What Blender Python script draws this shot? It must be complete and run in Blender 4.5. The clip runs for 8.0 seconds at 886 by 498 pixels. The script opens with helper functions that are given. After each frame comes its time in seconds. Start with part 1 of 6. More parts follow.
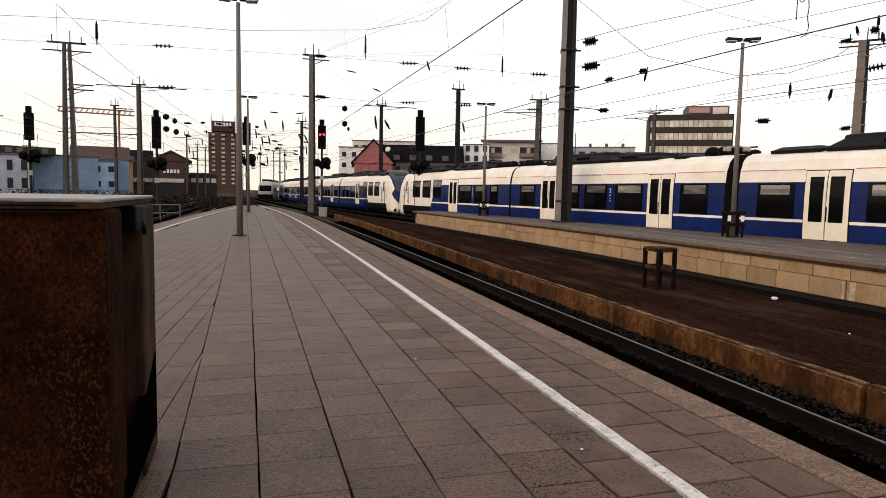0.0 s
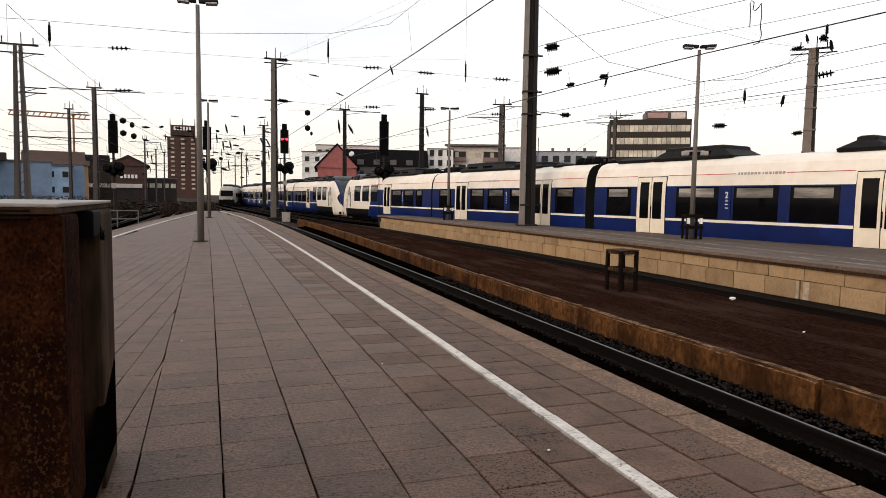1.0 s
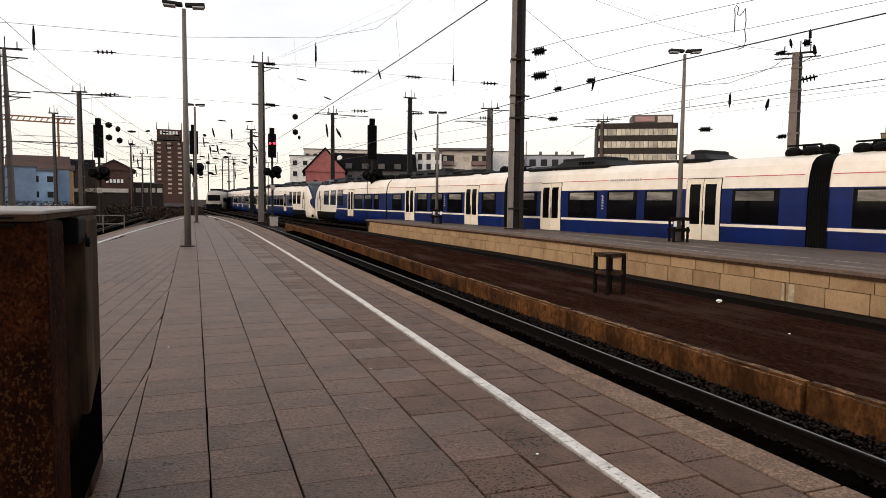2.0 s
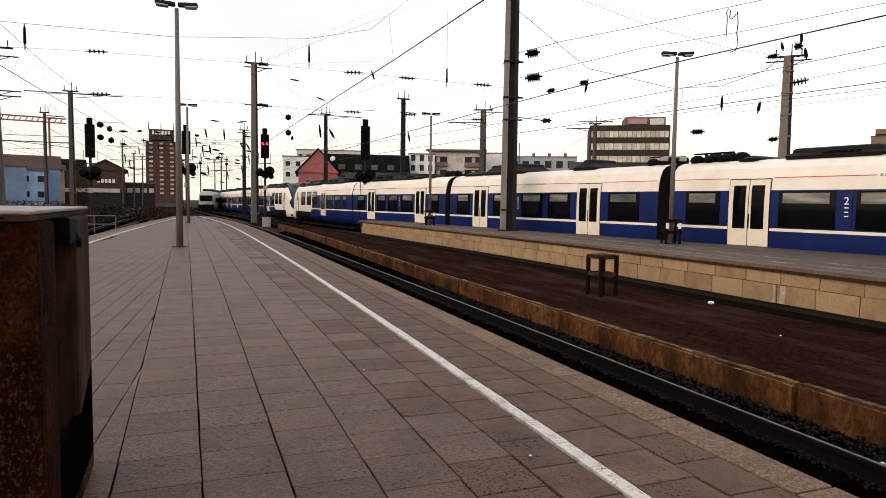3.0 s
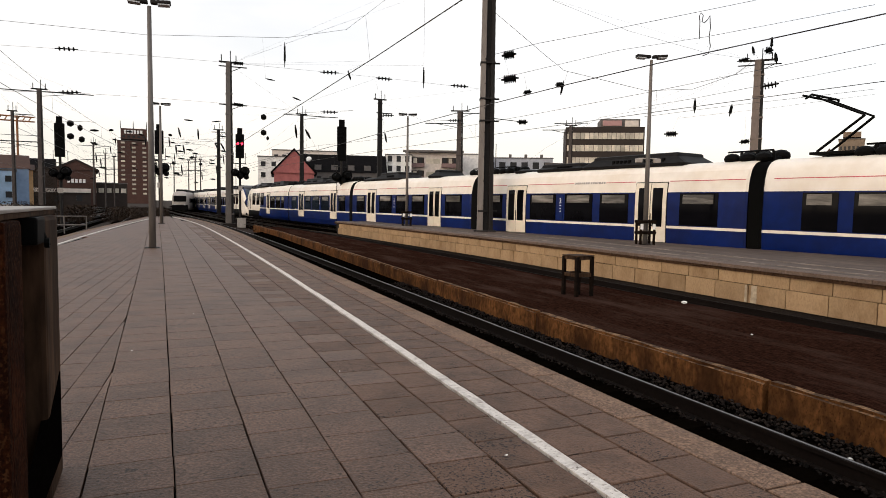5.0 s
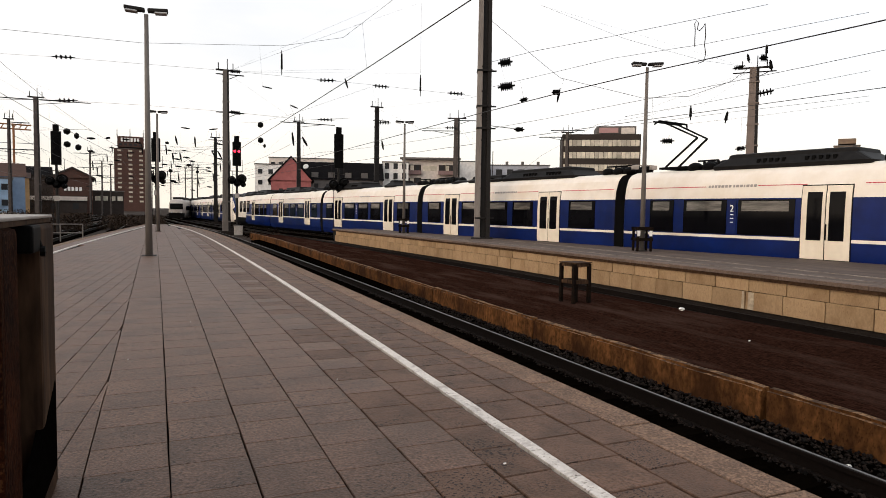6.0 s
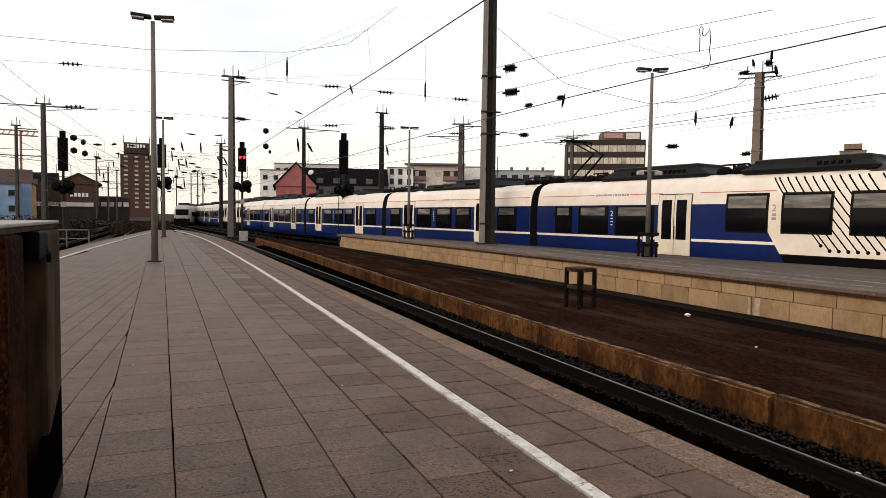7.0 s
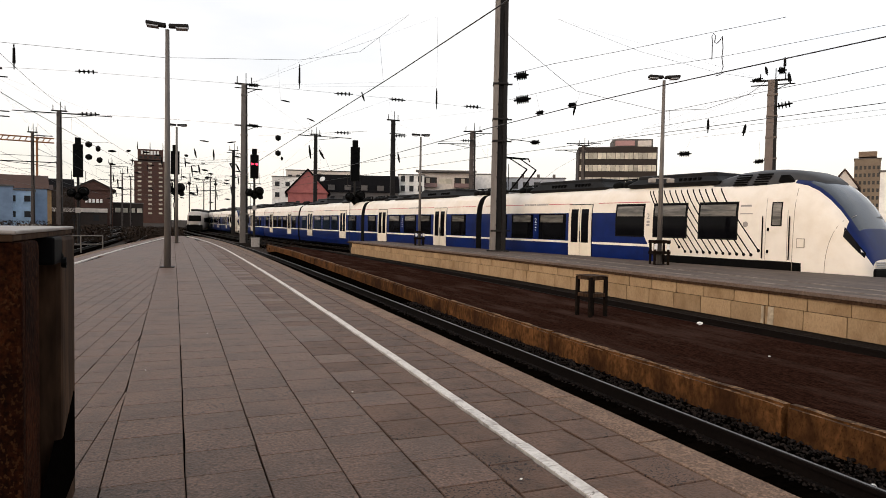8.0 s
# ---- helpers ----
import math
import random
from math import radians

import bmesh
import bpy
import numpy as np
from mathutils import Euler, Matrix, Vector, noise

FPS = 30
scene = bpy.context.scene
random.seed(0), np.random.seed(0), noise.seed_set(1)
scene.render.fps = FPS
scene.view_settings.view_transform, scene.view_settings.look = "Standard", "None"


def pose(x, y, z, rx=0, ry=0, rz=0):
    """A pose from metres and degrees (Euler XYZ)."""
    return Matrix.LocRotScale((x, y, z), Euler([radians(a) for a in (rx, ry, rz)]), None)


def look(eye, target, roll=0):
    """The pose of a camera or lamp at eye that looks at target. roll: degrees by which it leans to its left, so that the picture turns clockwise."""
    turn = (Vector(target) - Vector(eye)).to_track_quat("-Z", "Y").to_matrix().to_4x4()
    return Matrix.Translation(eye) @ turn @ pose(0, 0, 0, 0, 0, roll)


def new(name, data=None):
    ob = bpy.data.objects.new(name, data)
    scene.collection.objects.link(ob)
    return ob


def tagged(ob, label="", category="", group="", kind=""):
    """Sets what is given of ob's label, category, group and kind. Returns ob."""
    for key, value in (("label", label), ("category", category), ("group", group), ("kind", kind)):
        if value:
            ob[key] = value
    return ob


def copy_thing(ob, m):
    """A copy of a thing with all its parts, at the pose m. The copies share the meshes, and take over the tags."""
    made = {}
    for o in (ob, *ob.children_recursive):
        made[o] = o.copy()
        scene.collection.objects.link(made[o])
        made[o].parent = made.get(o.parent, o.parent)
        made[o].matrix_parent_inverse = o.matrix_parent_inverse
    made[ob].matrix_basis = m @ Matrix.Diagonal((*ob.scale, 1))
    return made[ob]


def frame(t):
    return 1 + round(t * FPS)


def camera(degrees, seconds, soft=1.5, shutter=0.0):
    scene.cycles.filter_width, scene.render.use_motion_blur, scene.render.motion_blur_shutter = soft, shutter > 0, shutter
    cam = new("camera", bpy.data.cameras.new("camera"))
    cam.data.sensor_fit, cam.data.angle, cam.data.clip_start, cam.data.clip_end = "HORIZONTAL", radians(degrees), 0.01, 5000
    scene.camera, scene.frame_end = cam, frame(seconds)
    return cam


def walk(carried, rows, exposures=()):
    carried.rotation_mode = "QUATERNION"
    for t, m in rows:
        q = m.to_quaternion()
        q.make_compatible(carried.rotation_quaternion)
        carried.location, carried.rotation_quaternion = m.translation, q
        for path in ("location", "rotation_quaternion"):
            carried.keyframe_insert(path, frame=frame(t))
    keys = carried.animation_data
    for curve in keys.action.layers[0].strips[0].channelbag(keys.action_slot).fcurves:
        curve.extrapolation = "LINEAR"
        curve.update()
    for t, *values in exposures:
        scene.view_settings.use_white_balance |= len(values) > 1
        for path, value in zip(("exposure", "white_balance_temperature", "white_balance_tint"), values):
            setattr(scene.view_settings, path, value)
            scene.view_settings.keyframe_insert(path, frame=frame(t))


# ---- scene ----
cam = camera(68.0, 8.0, soft=0.85)
PATH = [
    (0, pose(0.003, 0.013, 1.22, 85.117, -1.04, -16.788)),
    (0.5, pose(0.007, 0.011, 1.221, 85.272, -1.052, -17.831)),
    (1, pose(-0.003, 0.015, 1.216, 85.544, -0.794, -19.882)),
    (1.2, pose(-0.002, 0.014, 1.217, 85.64, -0.77, -20.27)),
    (2.5, pose(-0.001, 0.008, 1.223, 85.942, -0.639, -21.125)),
    (3, pose(-0.003, 0.012, 1.222, 85.995, -0.81, -21.488)),
    (3.5, pose(0.0, 0.0, 1.22, 86.477, -0.668, -21.748)),
    (4, pose(0.001, 0.003, 1.221, 86.078, -0.826, -22.198)),
    (4.5, pose(0.001, 0.009, 1.22, 86.09, -0.93, -22.746)),
    (4.7, pose(0.001, 0.01, 1.22, 86.08, -0.93, -23.1)),
    (5.8, pose(0.001, 0.017, 1.221, 86.22, -0.79, -23.84)),
    (6, pose(0.001, 0.018, 1.221, 86.727, -0.773, -23.756)),
    (6.5, pose(-0.0, 0.025, 1.22, 86.265, -0.711, -23.726)),
    (7, pose(-0.0, 0.028, 1.221, 87.208, -0.738, -23.347)),
    (7.5, pose(-0.001, 0.021, 1.227, 87.319, -0.856, -22.737)),
    (8, pose(-0.001, 0.025, 1.222, 87.801, -0.925, -22.402)),
]
walk(cam, PATH)

# ---- light ----
world = bpy.data.worlds.new("sky")
scene.world = world
world.use_nodes = True
wn, wl = world.node_tree.nodes, world.node_tree.links
wn.clear()
sky = wn.new("ShaderNodeTexSky")
sky.sky_type, sky.sun_disc = "NISHITA", False
sky.sun_elevation, sky.sun_rotation = radians(18), radians(-105)
sky.air_density, sky.dust_density = 1.0, 3.0
sky_gain = wn.new("ShaderNodeVectorMath")
sky_gain.operation = "SCALE"
sky_gain.inputs["Scale"].default_value = 2.2
cloud_pos = wn.new("ShaderNodeTexCoord")
cloud_map = wn.new("ShaderNodeMapping")
cloud_map.inputs["Scale"].default_value = (1.4, 1.4, 5.0)
cloud_noise = wn.new("ShaderNodeTexNoise")
cloud_noise.inputs["Scale"].default_value, cloud_noise.inputs["Detail"].default_value = 2.2, 6
cloud_ramp = wn.new("ShaderNodeValToRGB")
cloud_ramp.color_ramp.elements[0].position, cloud_ramp.color_ramp.elements[0].color = 0.3, (0.72, 0.72, 0.72, 1)
cloud_ramp.color_ramp.elements[1].position, cloud_ramp.color_ramp.elements[1].color = 0.7, (0.97, 0.97, 0.97, 1)
cloud_mix = wn.new("ShaderNodeMix")
cloud_mix.data_type = "RGBA"
height = wn.new("ShaderNodeSeparateXYZ")
glow_ramp = wn.new("ShaderNodeValToRGB")
ramp_ends = glow_ramp.color_ramp.elements
ramp_ends[0].position, ramp_ends[0].color = 0.0, (1.0, 0.91, 0.77, 1)
ramp_ends[1].position, ramp_ends[1].color = 0.6, (0.92, 0.95, 0.985, 1)
middle = ramp_ends.new(0.14)
middle.color = (1.0, 0.955, 0.92, 1)
overcast = wn.new("ShaderNodeVectorMath")
overcast.operation = "SCALE"
overcast.inputs["Scale"].default_value = 11.8
bg = wn.new("ShaderNodeBackground")
bg.inputs["Strength"].default_value = 0.1
w_out = wn.new("ShaderNodeOutputWorld")
wl.new(sky.outputs["Color"], sky_gain.inputs[0])
wl.new(cloud_pos.outputs["Generated"], height.inputs[0])
wl.new(height.outputs["Z"], glow_ramp.inputs["Fac"])
wl.new(glow_ramp.outputs["Color"], overcast.inputs[0])
wl.new(overcast.outputs["Vector"], cloud_mix.inputs["B"])
wl.new(cloud_pos.outputs["Generated"], cloud_map.inputs["Vector"])
wl.new(cloud_map.outputs["Vector"], cloud_noise.inputs["Vector"])
wl.new(cloud_noise.outputs["Fac"], cloud_ramp.inputs["Fac"])
wl.new(cloud_ramp.outputs["Color"], cloud_mix.inputs["Factor"])
wl.new(sky_gain.outputs["Vector"], cloud_mix.inputs["A"])
wl.new(cloud_mix.outputs["Result"], bg.inputs["Color"])
wl.new(bg.outputs["Background"], w_out.inputs["Surface"])

sun = new("sun", bpy.data.lights.new("sun", "SUN"))
sun.data.energy, sun.data.angle, sun.data.color = 1.6, radians(80), (1.0, 0.78, 0.57)
sun.matrix_world = look((-60, -16, 21), (0, 0, 0))
scene.view_settings.exposure = 0.0


# ---- materials ----
def mat(name, base, rough=0.7, metal=0.0, vary=0.25, grain=30.0, stain=1.2, stain_colour=None, stain_amount=0.3,
        bump=0.2, stretch=(1, 1, 1), per_piece=0.0, coat=0.0, edge=(0.42, 0.62), glow=None, gloss=0.3,
        speck=None, island=0.0):
    """A surface with fine grain, broad stains and relief, in metres."""
    m = bpy.data.materials.new(name)
    m.use_nodes = True
    n, l = m.node_tree.nodes, m.node_tree.links
    bsdf = n["Principled BSDF"]
    bsdf.inputs["Roughness"].default_value, bsdf.inputs["Metallic"].default_value = rough, metal
    bsdf.inputs["Coat Weight"].default_value = coat
    bsdf.inputs["Specular IOR Level"].default_value = gloss
    pos = n.new("ShaderNodeTexCoord")
    place = n.new("ShaderNodeMapping")
    place.inputs["Scale"].default_value = stretch
    l.new(pos.outputs["Object"], place.inputs["Vector"])
    info = n.new("ShaderNodeObjectInfo")
    shift = n.new("ShaderNodeVectorMath")
    shift.operation = "ADD"
    l.new(place.outputs["Vector"], shift.inputs[0])
    away = n.new("ShaderNodeMath")
    away.operation, away.inputs[1].default_value = "MULTIPLY", 37.0
    l.new(info.outputs["Random"], away.inputs[0])
    l.new(away.outputs[0], shift.inputs[1])
    fine = n.new("ShaderNodeTexNoise")
    fine.inputs["Scale"].default_value, fine.inputs["Detail"].default_value = grain, 5
    broad = n.new("ShaderNodeTexNoise")
    broad.inputs["Scale"].default_value, broad.inputs["Detail"].default_value = stain, 6
    broad.inputs["Roughness"].default_value = 0.65
    for node in (fine, broad):
        l.new(shift.outputs[0], node.inputs["Vector"])
    lo = [c * (1 - vary) for c in base]
    hi = [min(1.0, c * (1 + vary)) for c in base]
    grains = n.new("ShaderNodeMix")
    grains.data_type = "RGBA"
    grains.inputs["A"].default_value, grains.inputs["B"].default_value = (*lo, 1), (*hi, 1)
    sharp = n.new("ShaderNodeMapRange")
    sharp.inputs["From Min"].default_value, sharp.inputs["From Max"].default_value = 0.34, 0.66
    l.new(fine.outputs["Fac"], sharp.inputs["Value"])
    l.new(sharp.outputs["Result"], grains.inputs["Factor"])
    ramp = n.new("ShaderNodeValToRGB")
    ramp.color_ramp.elements[0].position, ramp.color_ramp.elements[1].position = edge
    l.new(broad.outputs["Fac"], ramp.inputs["Fac"])
    amount = n.new("ShaderNodeMath")
    amount.operation, amount.inputs[1].default_value = "MULTIPLY", stain_amount
    l.new(ramp.outputs["Color"], amount.inputs[0])
    stains = n.new("ShaderNodeMix")
    stains.data_type = "RGBA"
    stains.inputs["B"].default_value = (*(stain_colour or [c * 0.55 for c in base]), 1)
    l.new(amount.outputs[0], stains.inputs["Factor"])
    l.new(grains.outputs["Result"], stains.inputs["A"])
    colour = stains.outputs["Result"]
    if per_piece:
        tone = n.new("ShaderNodeMapRange")
        tone.inputs["To Min"].default_value, tone.inputs["To Max"].default_value = 1 - per_piece, 1 + per_piece
        l.new(info.outputs["Random"], tone.inputs["Value"])
        scaled = n.new("ShaderNodeVectorMath")
        scaled.operation = "SCALE"
        l.new(colour, scaled.inputs[0])
        l.new(tone.outputs["Result"], scaled.inputs["Scale"])
        colour = scaled.outputs["Vector"]
    if island:
        geo = n.new("ShaderNodeNewGeometry")
        tone2 = n.new("ShaderNodeMapRange")
        tone2.inputs["To Min"].default_value, tone2.inputs["To Max"].default_value = 1 - island, 1 + island
        l.new(geo.outputs["Random Per Island"], tone2.inputs["Value"])
        scaled2 = n.new("ShaderNodeVectorMath")
        scaled2.operation = "SCALE"
        l.new(colour, scaled2.inputs[0])
        l.new(tone2.outputs["Result"], scaled2.inputs["Scale"])
        colour = scaled2.outputs["Vector"]
    if speck:
        # scattered specks: scale, cut, amount, colour
        spots = n.new("ShaderNodeTexNoise")
        spots.inputs["Scale"].default_value, spots.inputs["Detail"].default_value = speck[0], 3
        l.new(shift.outputs[0], spots.inputs["Vector"])
        cut = n.new("ShaderNodeMapRange")
        cut.inputs["From Min"].default_value, cut.inputs["From Max"].default_value = speck[1], speck[1] + 0.04
        cut.inputs["To Max"].default_value = speck[2]
        l.new(spots.outputs["Fac"], cut.inputs["Value"])
        patch = n.new("ShaderNodeTexNoise")
        patch.inputs["Scale"].default_value, patch.inputs["Detail"].default_value = speck[0] * 0.035, 2
        l.new(shift.outputs[0], patch.inputs["Vector"])
        spread = n.new("ShaderNodeMapRange")
        spread.inputs["From Min"].default_value, spread.inputs["From Max"].default_value = 0.38, 0.6
        spread.inputs["To Min"].default_value = 0.15
        l.new(patch.outputs["Fac"], spread.inputs["Value"])
        some = n.new("ShaderNodeMath")
        some.operation = "MULTIPLY"
        l.new(cut.outputs["Result"], some.inputs[0])
        l.new(spread.outputs["Result"], some.inputs[1])
        dotted = n.new("ShaderNodeMix")
        dotted.data_type = "RGBA"
        dotted.inputs["B"].default_value = (*speck[3], 1)
        l.new(some.outputs[0], dotted.inputs["Factor"])
        l.new(colour, dotted.inputs["A"])
        colour = dotted.outputs["Result"]
    l.new(colour, bsdf.inputs["Base Color"])
    if bump:
        relief = n.new("ShaderNodeBump")
        relief.inputs["Strength"].default_value, relief.inputs["Distance"].default_value = bump, 0.01
        l.new(fine.outputs["Fac"], relief.inputs["Height"])
        l.new(relief.outputs["Normal"], bsdf.inputs["Normal"])
    if glow:
        bsdf.inputs["Emission Color"].default_value = (*glow[:3], 1)
        bsdf.inputs["Emission Strength"].default_value = glow[3]
    return m


M_TILE = mat("paver", (0.115, 0.067, 0.047), 0.5, vary=0.42, gloss=0.12, grain=75, stain=1.7, stain_colour=(0.055, 0.036, 0.027), stain_amount=0.6, per_piece=0.06, bump=0.4, island=0.06, speck=(48, 0.585, 0.85, (0.02, 0.013, 0.01)))
M_TILE_DIRTY = mat("soiled paver", (0.116, 0.067, 0.046), 0.6, vary=0.42, gloss=0.12, grain=62, stain=5, stain_colour=(0.045, 0.029, 0.021), stain_amount=0.5, per_piece=0.07, bump=0.6, edge=(0.48, 0.62), island=0.07, speck=(62, 0.545, 0.95, (0.008, 0.0055, 0.0045)))
M_COPING = mat("coping", (0.185, 0.115, 0.078), 0.78, vary=0.45, gloss=0.15, grain=60, stain=7, stain_colour=(0.09, 0.062, 0.048), stain_amount=0.5, per_piece=0.08, bump=1.0, speck=(110, 0.52, 0.65, (0.045, 0.028, 0.021)))
M_JOINT = mat("joint dirt", (0.006, 0.0042, 0.0035), 0.95, grain=30, gloss=0.05)
M_LINE = mat("line paint", (0.54, 0.495, 0.455), 0.6, vary=0.12, grain=40, stain=9, stain_colour=(0.2, 0.165, 0.145), stain_amount=0.7, bump=0.3, edge=(0.5, 0.66), speck=(55, 0.6, 0.75, (0.13, 0.1, 0.085)))
M_BASE = mat("dark concrete", (0.02, 0.016, 0.014), 0.9, gloss=0.1, stain=1.5)
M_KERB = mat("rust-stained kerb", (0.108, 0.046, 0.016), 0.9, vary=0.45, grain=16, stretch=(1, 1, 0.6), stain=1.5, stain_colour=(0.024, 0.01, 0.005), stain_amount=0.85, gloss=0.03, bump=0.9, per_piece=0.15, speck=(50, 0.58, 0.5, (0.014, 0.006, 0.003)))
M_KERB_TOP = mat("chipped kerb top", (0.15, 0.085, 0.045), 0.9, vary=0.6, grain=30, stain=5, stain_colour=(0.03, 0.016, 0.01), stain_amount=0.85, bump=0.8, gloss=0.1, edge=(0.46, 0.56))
M_ASPHALT = mat("old asphalt", (0.0175, 0.0075, 0.0052), 0.9, vary=0.65, grain=34, stain=1.1, stain_colour=(0.05, 0.029, 0.0225), stain_amount=0.7, bump=0.7, gloss=0.0, edge=(0.48, 0.72), stretch=(1.7, 0.38, 1))
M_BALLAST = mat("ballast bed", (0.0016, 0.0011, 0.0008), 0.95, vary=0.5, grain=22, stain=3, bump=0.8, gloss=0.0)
M_STONE = mat("ballast stone", (0.012, 0.0085, 0.007), 0.85, vary=0.5, grain=30, stain=8, bump=0.3, gloss=0.1, island=0.9)
M_GROUND = mat("rail yard ground", (0.02, 0.0135, 0.0105), 0.95, gloss=0.08, vary=0.5, grain=3, stain=0.08, stain_colour=(0.03, 0.018, 0.012), stain_amount=0.6, bump=0.4)
M_RAIL = mat("worn rail steel", (0.2, 0.19, 0.195), 0.38, 0.85, vary=0.1, grain=40, bump=0.05)
M_RAIL_RUST = mat("rusty rail", (0.006, 0.0035, 0.0025), 0.8, 0.0, grain=30, gloss=0.1)
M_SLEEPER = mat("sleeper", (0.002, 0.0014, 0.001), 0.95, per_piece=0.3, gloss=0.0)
M_BLOCK = mat("sandy concrete block", (0.315, 0.21, 0.12), 0.88, vary=0.12, grain=26, stain=2.2, stretch=(1, 1, 0.55), stain_colour=(0.17, 0.095, 0.045), stain_amount=0.6, bump=0.35, per_piece=0.14, gloss=0.1, speck=(26, 0.62, 0.4, (0.1, 0.055, 0.03)), edge=(0.45, 0.7))
M_LINE_OLD = mat("worn-out line paint", (0.2, 0.165, 0.14), 0.85, vary=0.4, grain=14, stain=2.5, stain_colour=(0.09, 0.068, 0.057), stain_amount=0.9, bump=0.3, gloss=0.1, stretch=(1, 0.4, 1))
M_LIME = mat("lime run", (0.4, 0.32, 0.23), 0.9, vary=0.2, grain=12, stain=5, stain_amount=0.6)
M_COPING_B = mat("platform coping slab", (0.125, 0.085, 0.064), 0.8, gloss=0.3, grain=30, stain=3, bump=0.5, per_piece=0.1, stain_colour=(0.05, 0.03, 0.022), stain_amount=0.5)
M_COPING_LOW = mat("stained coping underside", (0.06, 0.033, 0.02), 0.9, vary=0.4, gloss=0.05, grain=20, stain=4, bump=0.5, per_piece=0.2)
M_PLAT_B = mat("far platform paving", (0.088, 0.062, 0.05), 0.75, gloss=0.25, vary=0.35, grain=8, stain=1.4, stain_colour=(0.045, 0.031, 0.025), stain_amount=0.6, bump=0.2, stretch=(1, 0.18, 1))
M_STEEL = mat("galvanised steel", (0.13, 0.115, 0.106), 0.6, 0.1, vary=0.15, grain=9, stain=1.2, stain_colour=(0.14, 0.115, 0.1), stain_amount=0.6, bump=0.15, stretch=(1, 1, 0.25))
# paler steel for the heavy mast's left flange, as if lit
M_HEAVY_LIT = mat("weathered zinc-grey steel", (0.21, 0.185, 0.168), 0.6, 0.1, vary=0.12, grain=9, stain=1.2, stain_colour=(0.13, 0.105, 0.092), stain_amount=0.6, bump=0.15, stretch=(1, 1, 0.25))
# flat black that stands for the shade inside the box's slot
M_VOID = mat("sooty inside of a slot", (0.002, 0.0016, 0.0014), 1.0, gloss=0.0, bump=0.0)
M_STOOL = mat("rust-brown painted steel", (0.006, 0.004, 0.003), 0.85, 0.0, vary=0.5, grain=25, stain=6, stain_colour=(0.016, 0.008, 0.004), stain_amount=0.5, bump=0.3, gloss=0.05)
# dark fittings, and the shaded sides of masts put into colour
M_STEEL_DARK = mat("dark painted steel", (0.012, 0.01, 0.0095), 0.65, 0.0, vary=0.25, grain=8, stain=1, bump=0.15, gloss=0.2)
M_MAST = mat("weathered mast", (0.07, 0.056, 0.051), 0.7, 0.0, vary=0.25, grain=6, stain=0.8, stain_colour=(0.06, 0.045, 0.04), stain_amount=0.6, bump=0.2, stretch=(1, 1, 0.3))
M_CONCRETE_MAST = mat("concrete mast", (0.17, 0.135, 0.12), 0.8, vary=0.12, grain=8, stain=1.0, stain_colour=(0.18, 0.14, 0.12), stain_amount=0.5, stretch=(1, 1, 0.3))
M_BLACK = mat("black enamel", (0.0025, 0.0024, 0.0024), 0.6, gloss=0.05, vary=0.3, grain=10, bump=0.05)
M_LAMP_GLASS = mat("lamp cover", (0.45, 0.45, 0.46), 0.25, vary=0.08, grain=6, bump=0)
M_RUST = mat("rusted sheet steel", (0.031, 0.0088, 0.0032), 0.85, 0.0, gloss=0.02, speck=(100, 0.56, 0.5, (0.06, 0.027, 0.012)), vary=0.7, grain=90, stain=1.9, stretch=(1, 1, 0.75), stain_colour=(0.0045, 0.0017, 0.0012), stain_amount=0.92, bump=0.5, edge=(0.4, 0.62))
M_RUST_EDGE = mat("weathered steel frame", (0.052, 0.029, 0.017), 0.75, 0.0, gloss=0.05, vary=0.45, grain=20, stain=4, stain_colour=(0.009, 0.005, 0.0035), stain_amount=0.7, bump=0.3, stretch=(1, 1, 0.2))
M_LID = mat("weathered lid", (0.25, 0.22, 0.2), 0.5, 0.2, vary=0.15, grain=14, stain=3, bump=0.2)
M_WHITE = mat("white train paint", (0.745, 0.68, 0.615), 0.4, vary=0.03, grain=3, stain=0.7, stain_colour=(0.6, 0.5, 0.39), stain_amount=0.45, bump=0.0, coat=0.15)
M_CREAM = mat("cream train door", (0.72, 0.64, 0.53), 0.35, vary=0.04, grain=4, stain=1.5, stain_colour=(0.6, 0.5, 0.4), stain_amount=0.4, bump=0.0, coat=0.2)
M_BLUE = mat("deep blue train paint", (0.0015, 0.011, 0.088), 0.35, vary=0.12, grain=3, stain=0.7, stain_colour=(0.002, 0.006, 0.045), stain_amount=0.7, bump=0.0, gloss=0.15)
M_RED = mat("red line", (0.45, 0.05, 0.07), 0.4, vary=0.05, bump=0)
M_GLASS = mat("tinted window", (0.003, 0.003, 0.004), 0.05, vary=0.2, grain=2, stain=0.7, bump=0.0, gloss=0.06)
# pale streaky glass: bright reflections put into the base colour
M_GLASS_PALE = mat("pale vent pane", (0.16, 0.145, 0.13), 0.12, vary=0.5, grain=1.3, stain=0.9, stain_colour=(0.03, 0.028, 0.026), stain_amount=0.8, bump=0.0, per_piece=0.4, stretch=(1, 0.5, 4))
M_RUBBER = mat("black rubber", (0.004, 0.004, 0.004), 0.75, gloss=0.1, vary=0.2, bump=0.1)
M_ROOF = mat("dark roof equipment", (0.008, 0.0072, 0.0072), 0.6, 0.0, gloss=0.12, vary=0.35, grain=6, stain=1.2, bump=0.15)
M_FAIRING = mat("grey roof fairing", (0.032, 0.03, 0.031), 0.45, gloss=0.3, vary=0.15, grain=5, stain=1.5, bump=0.0)
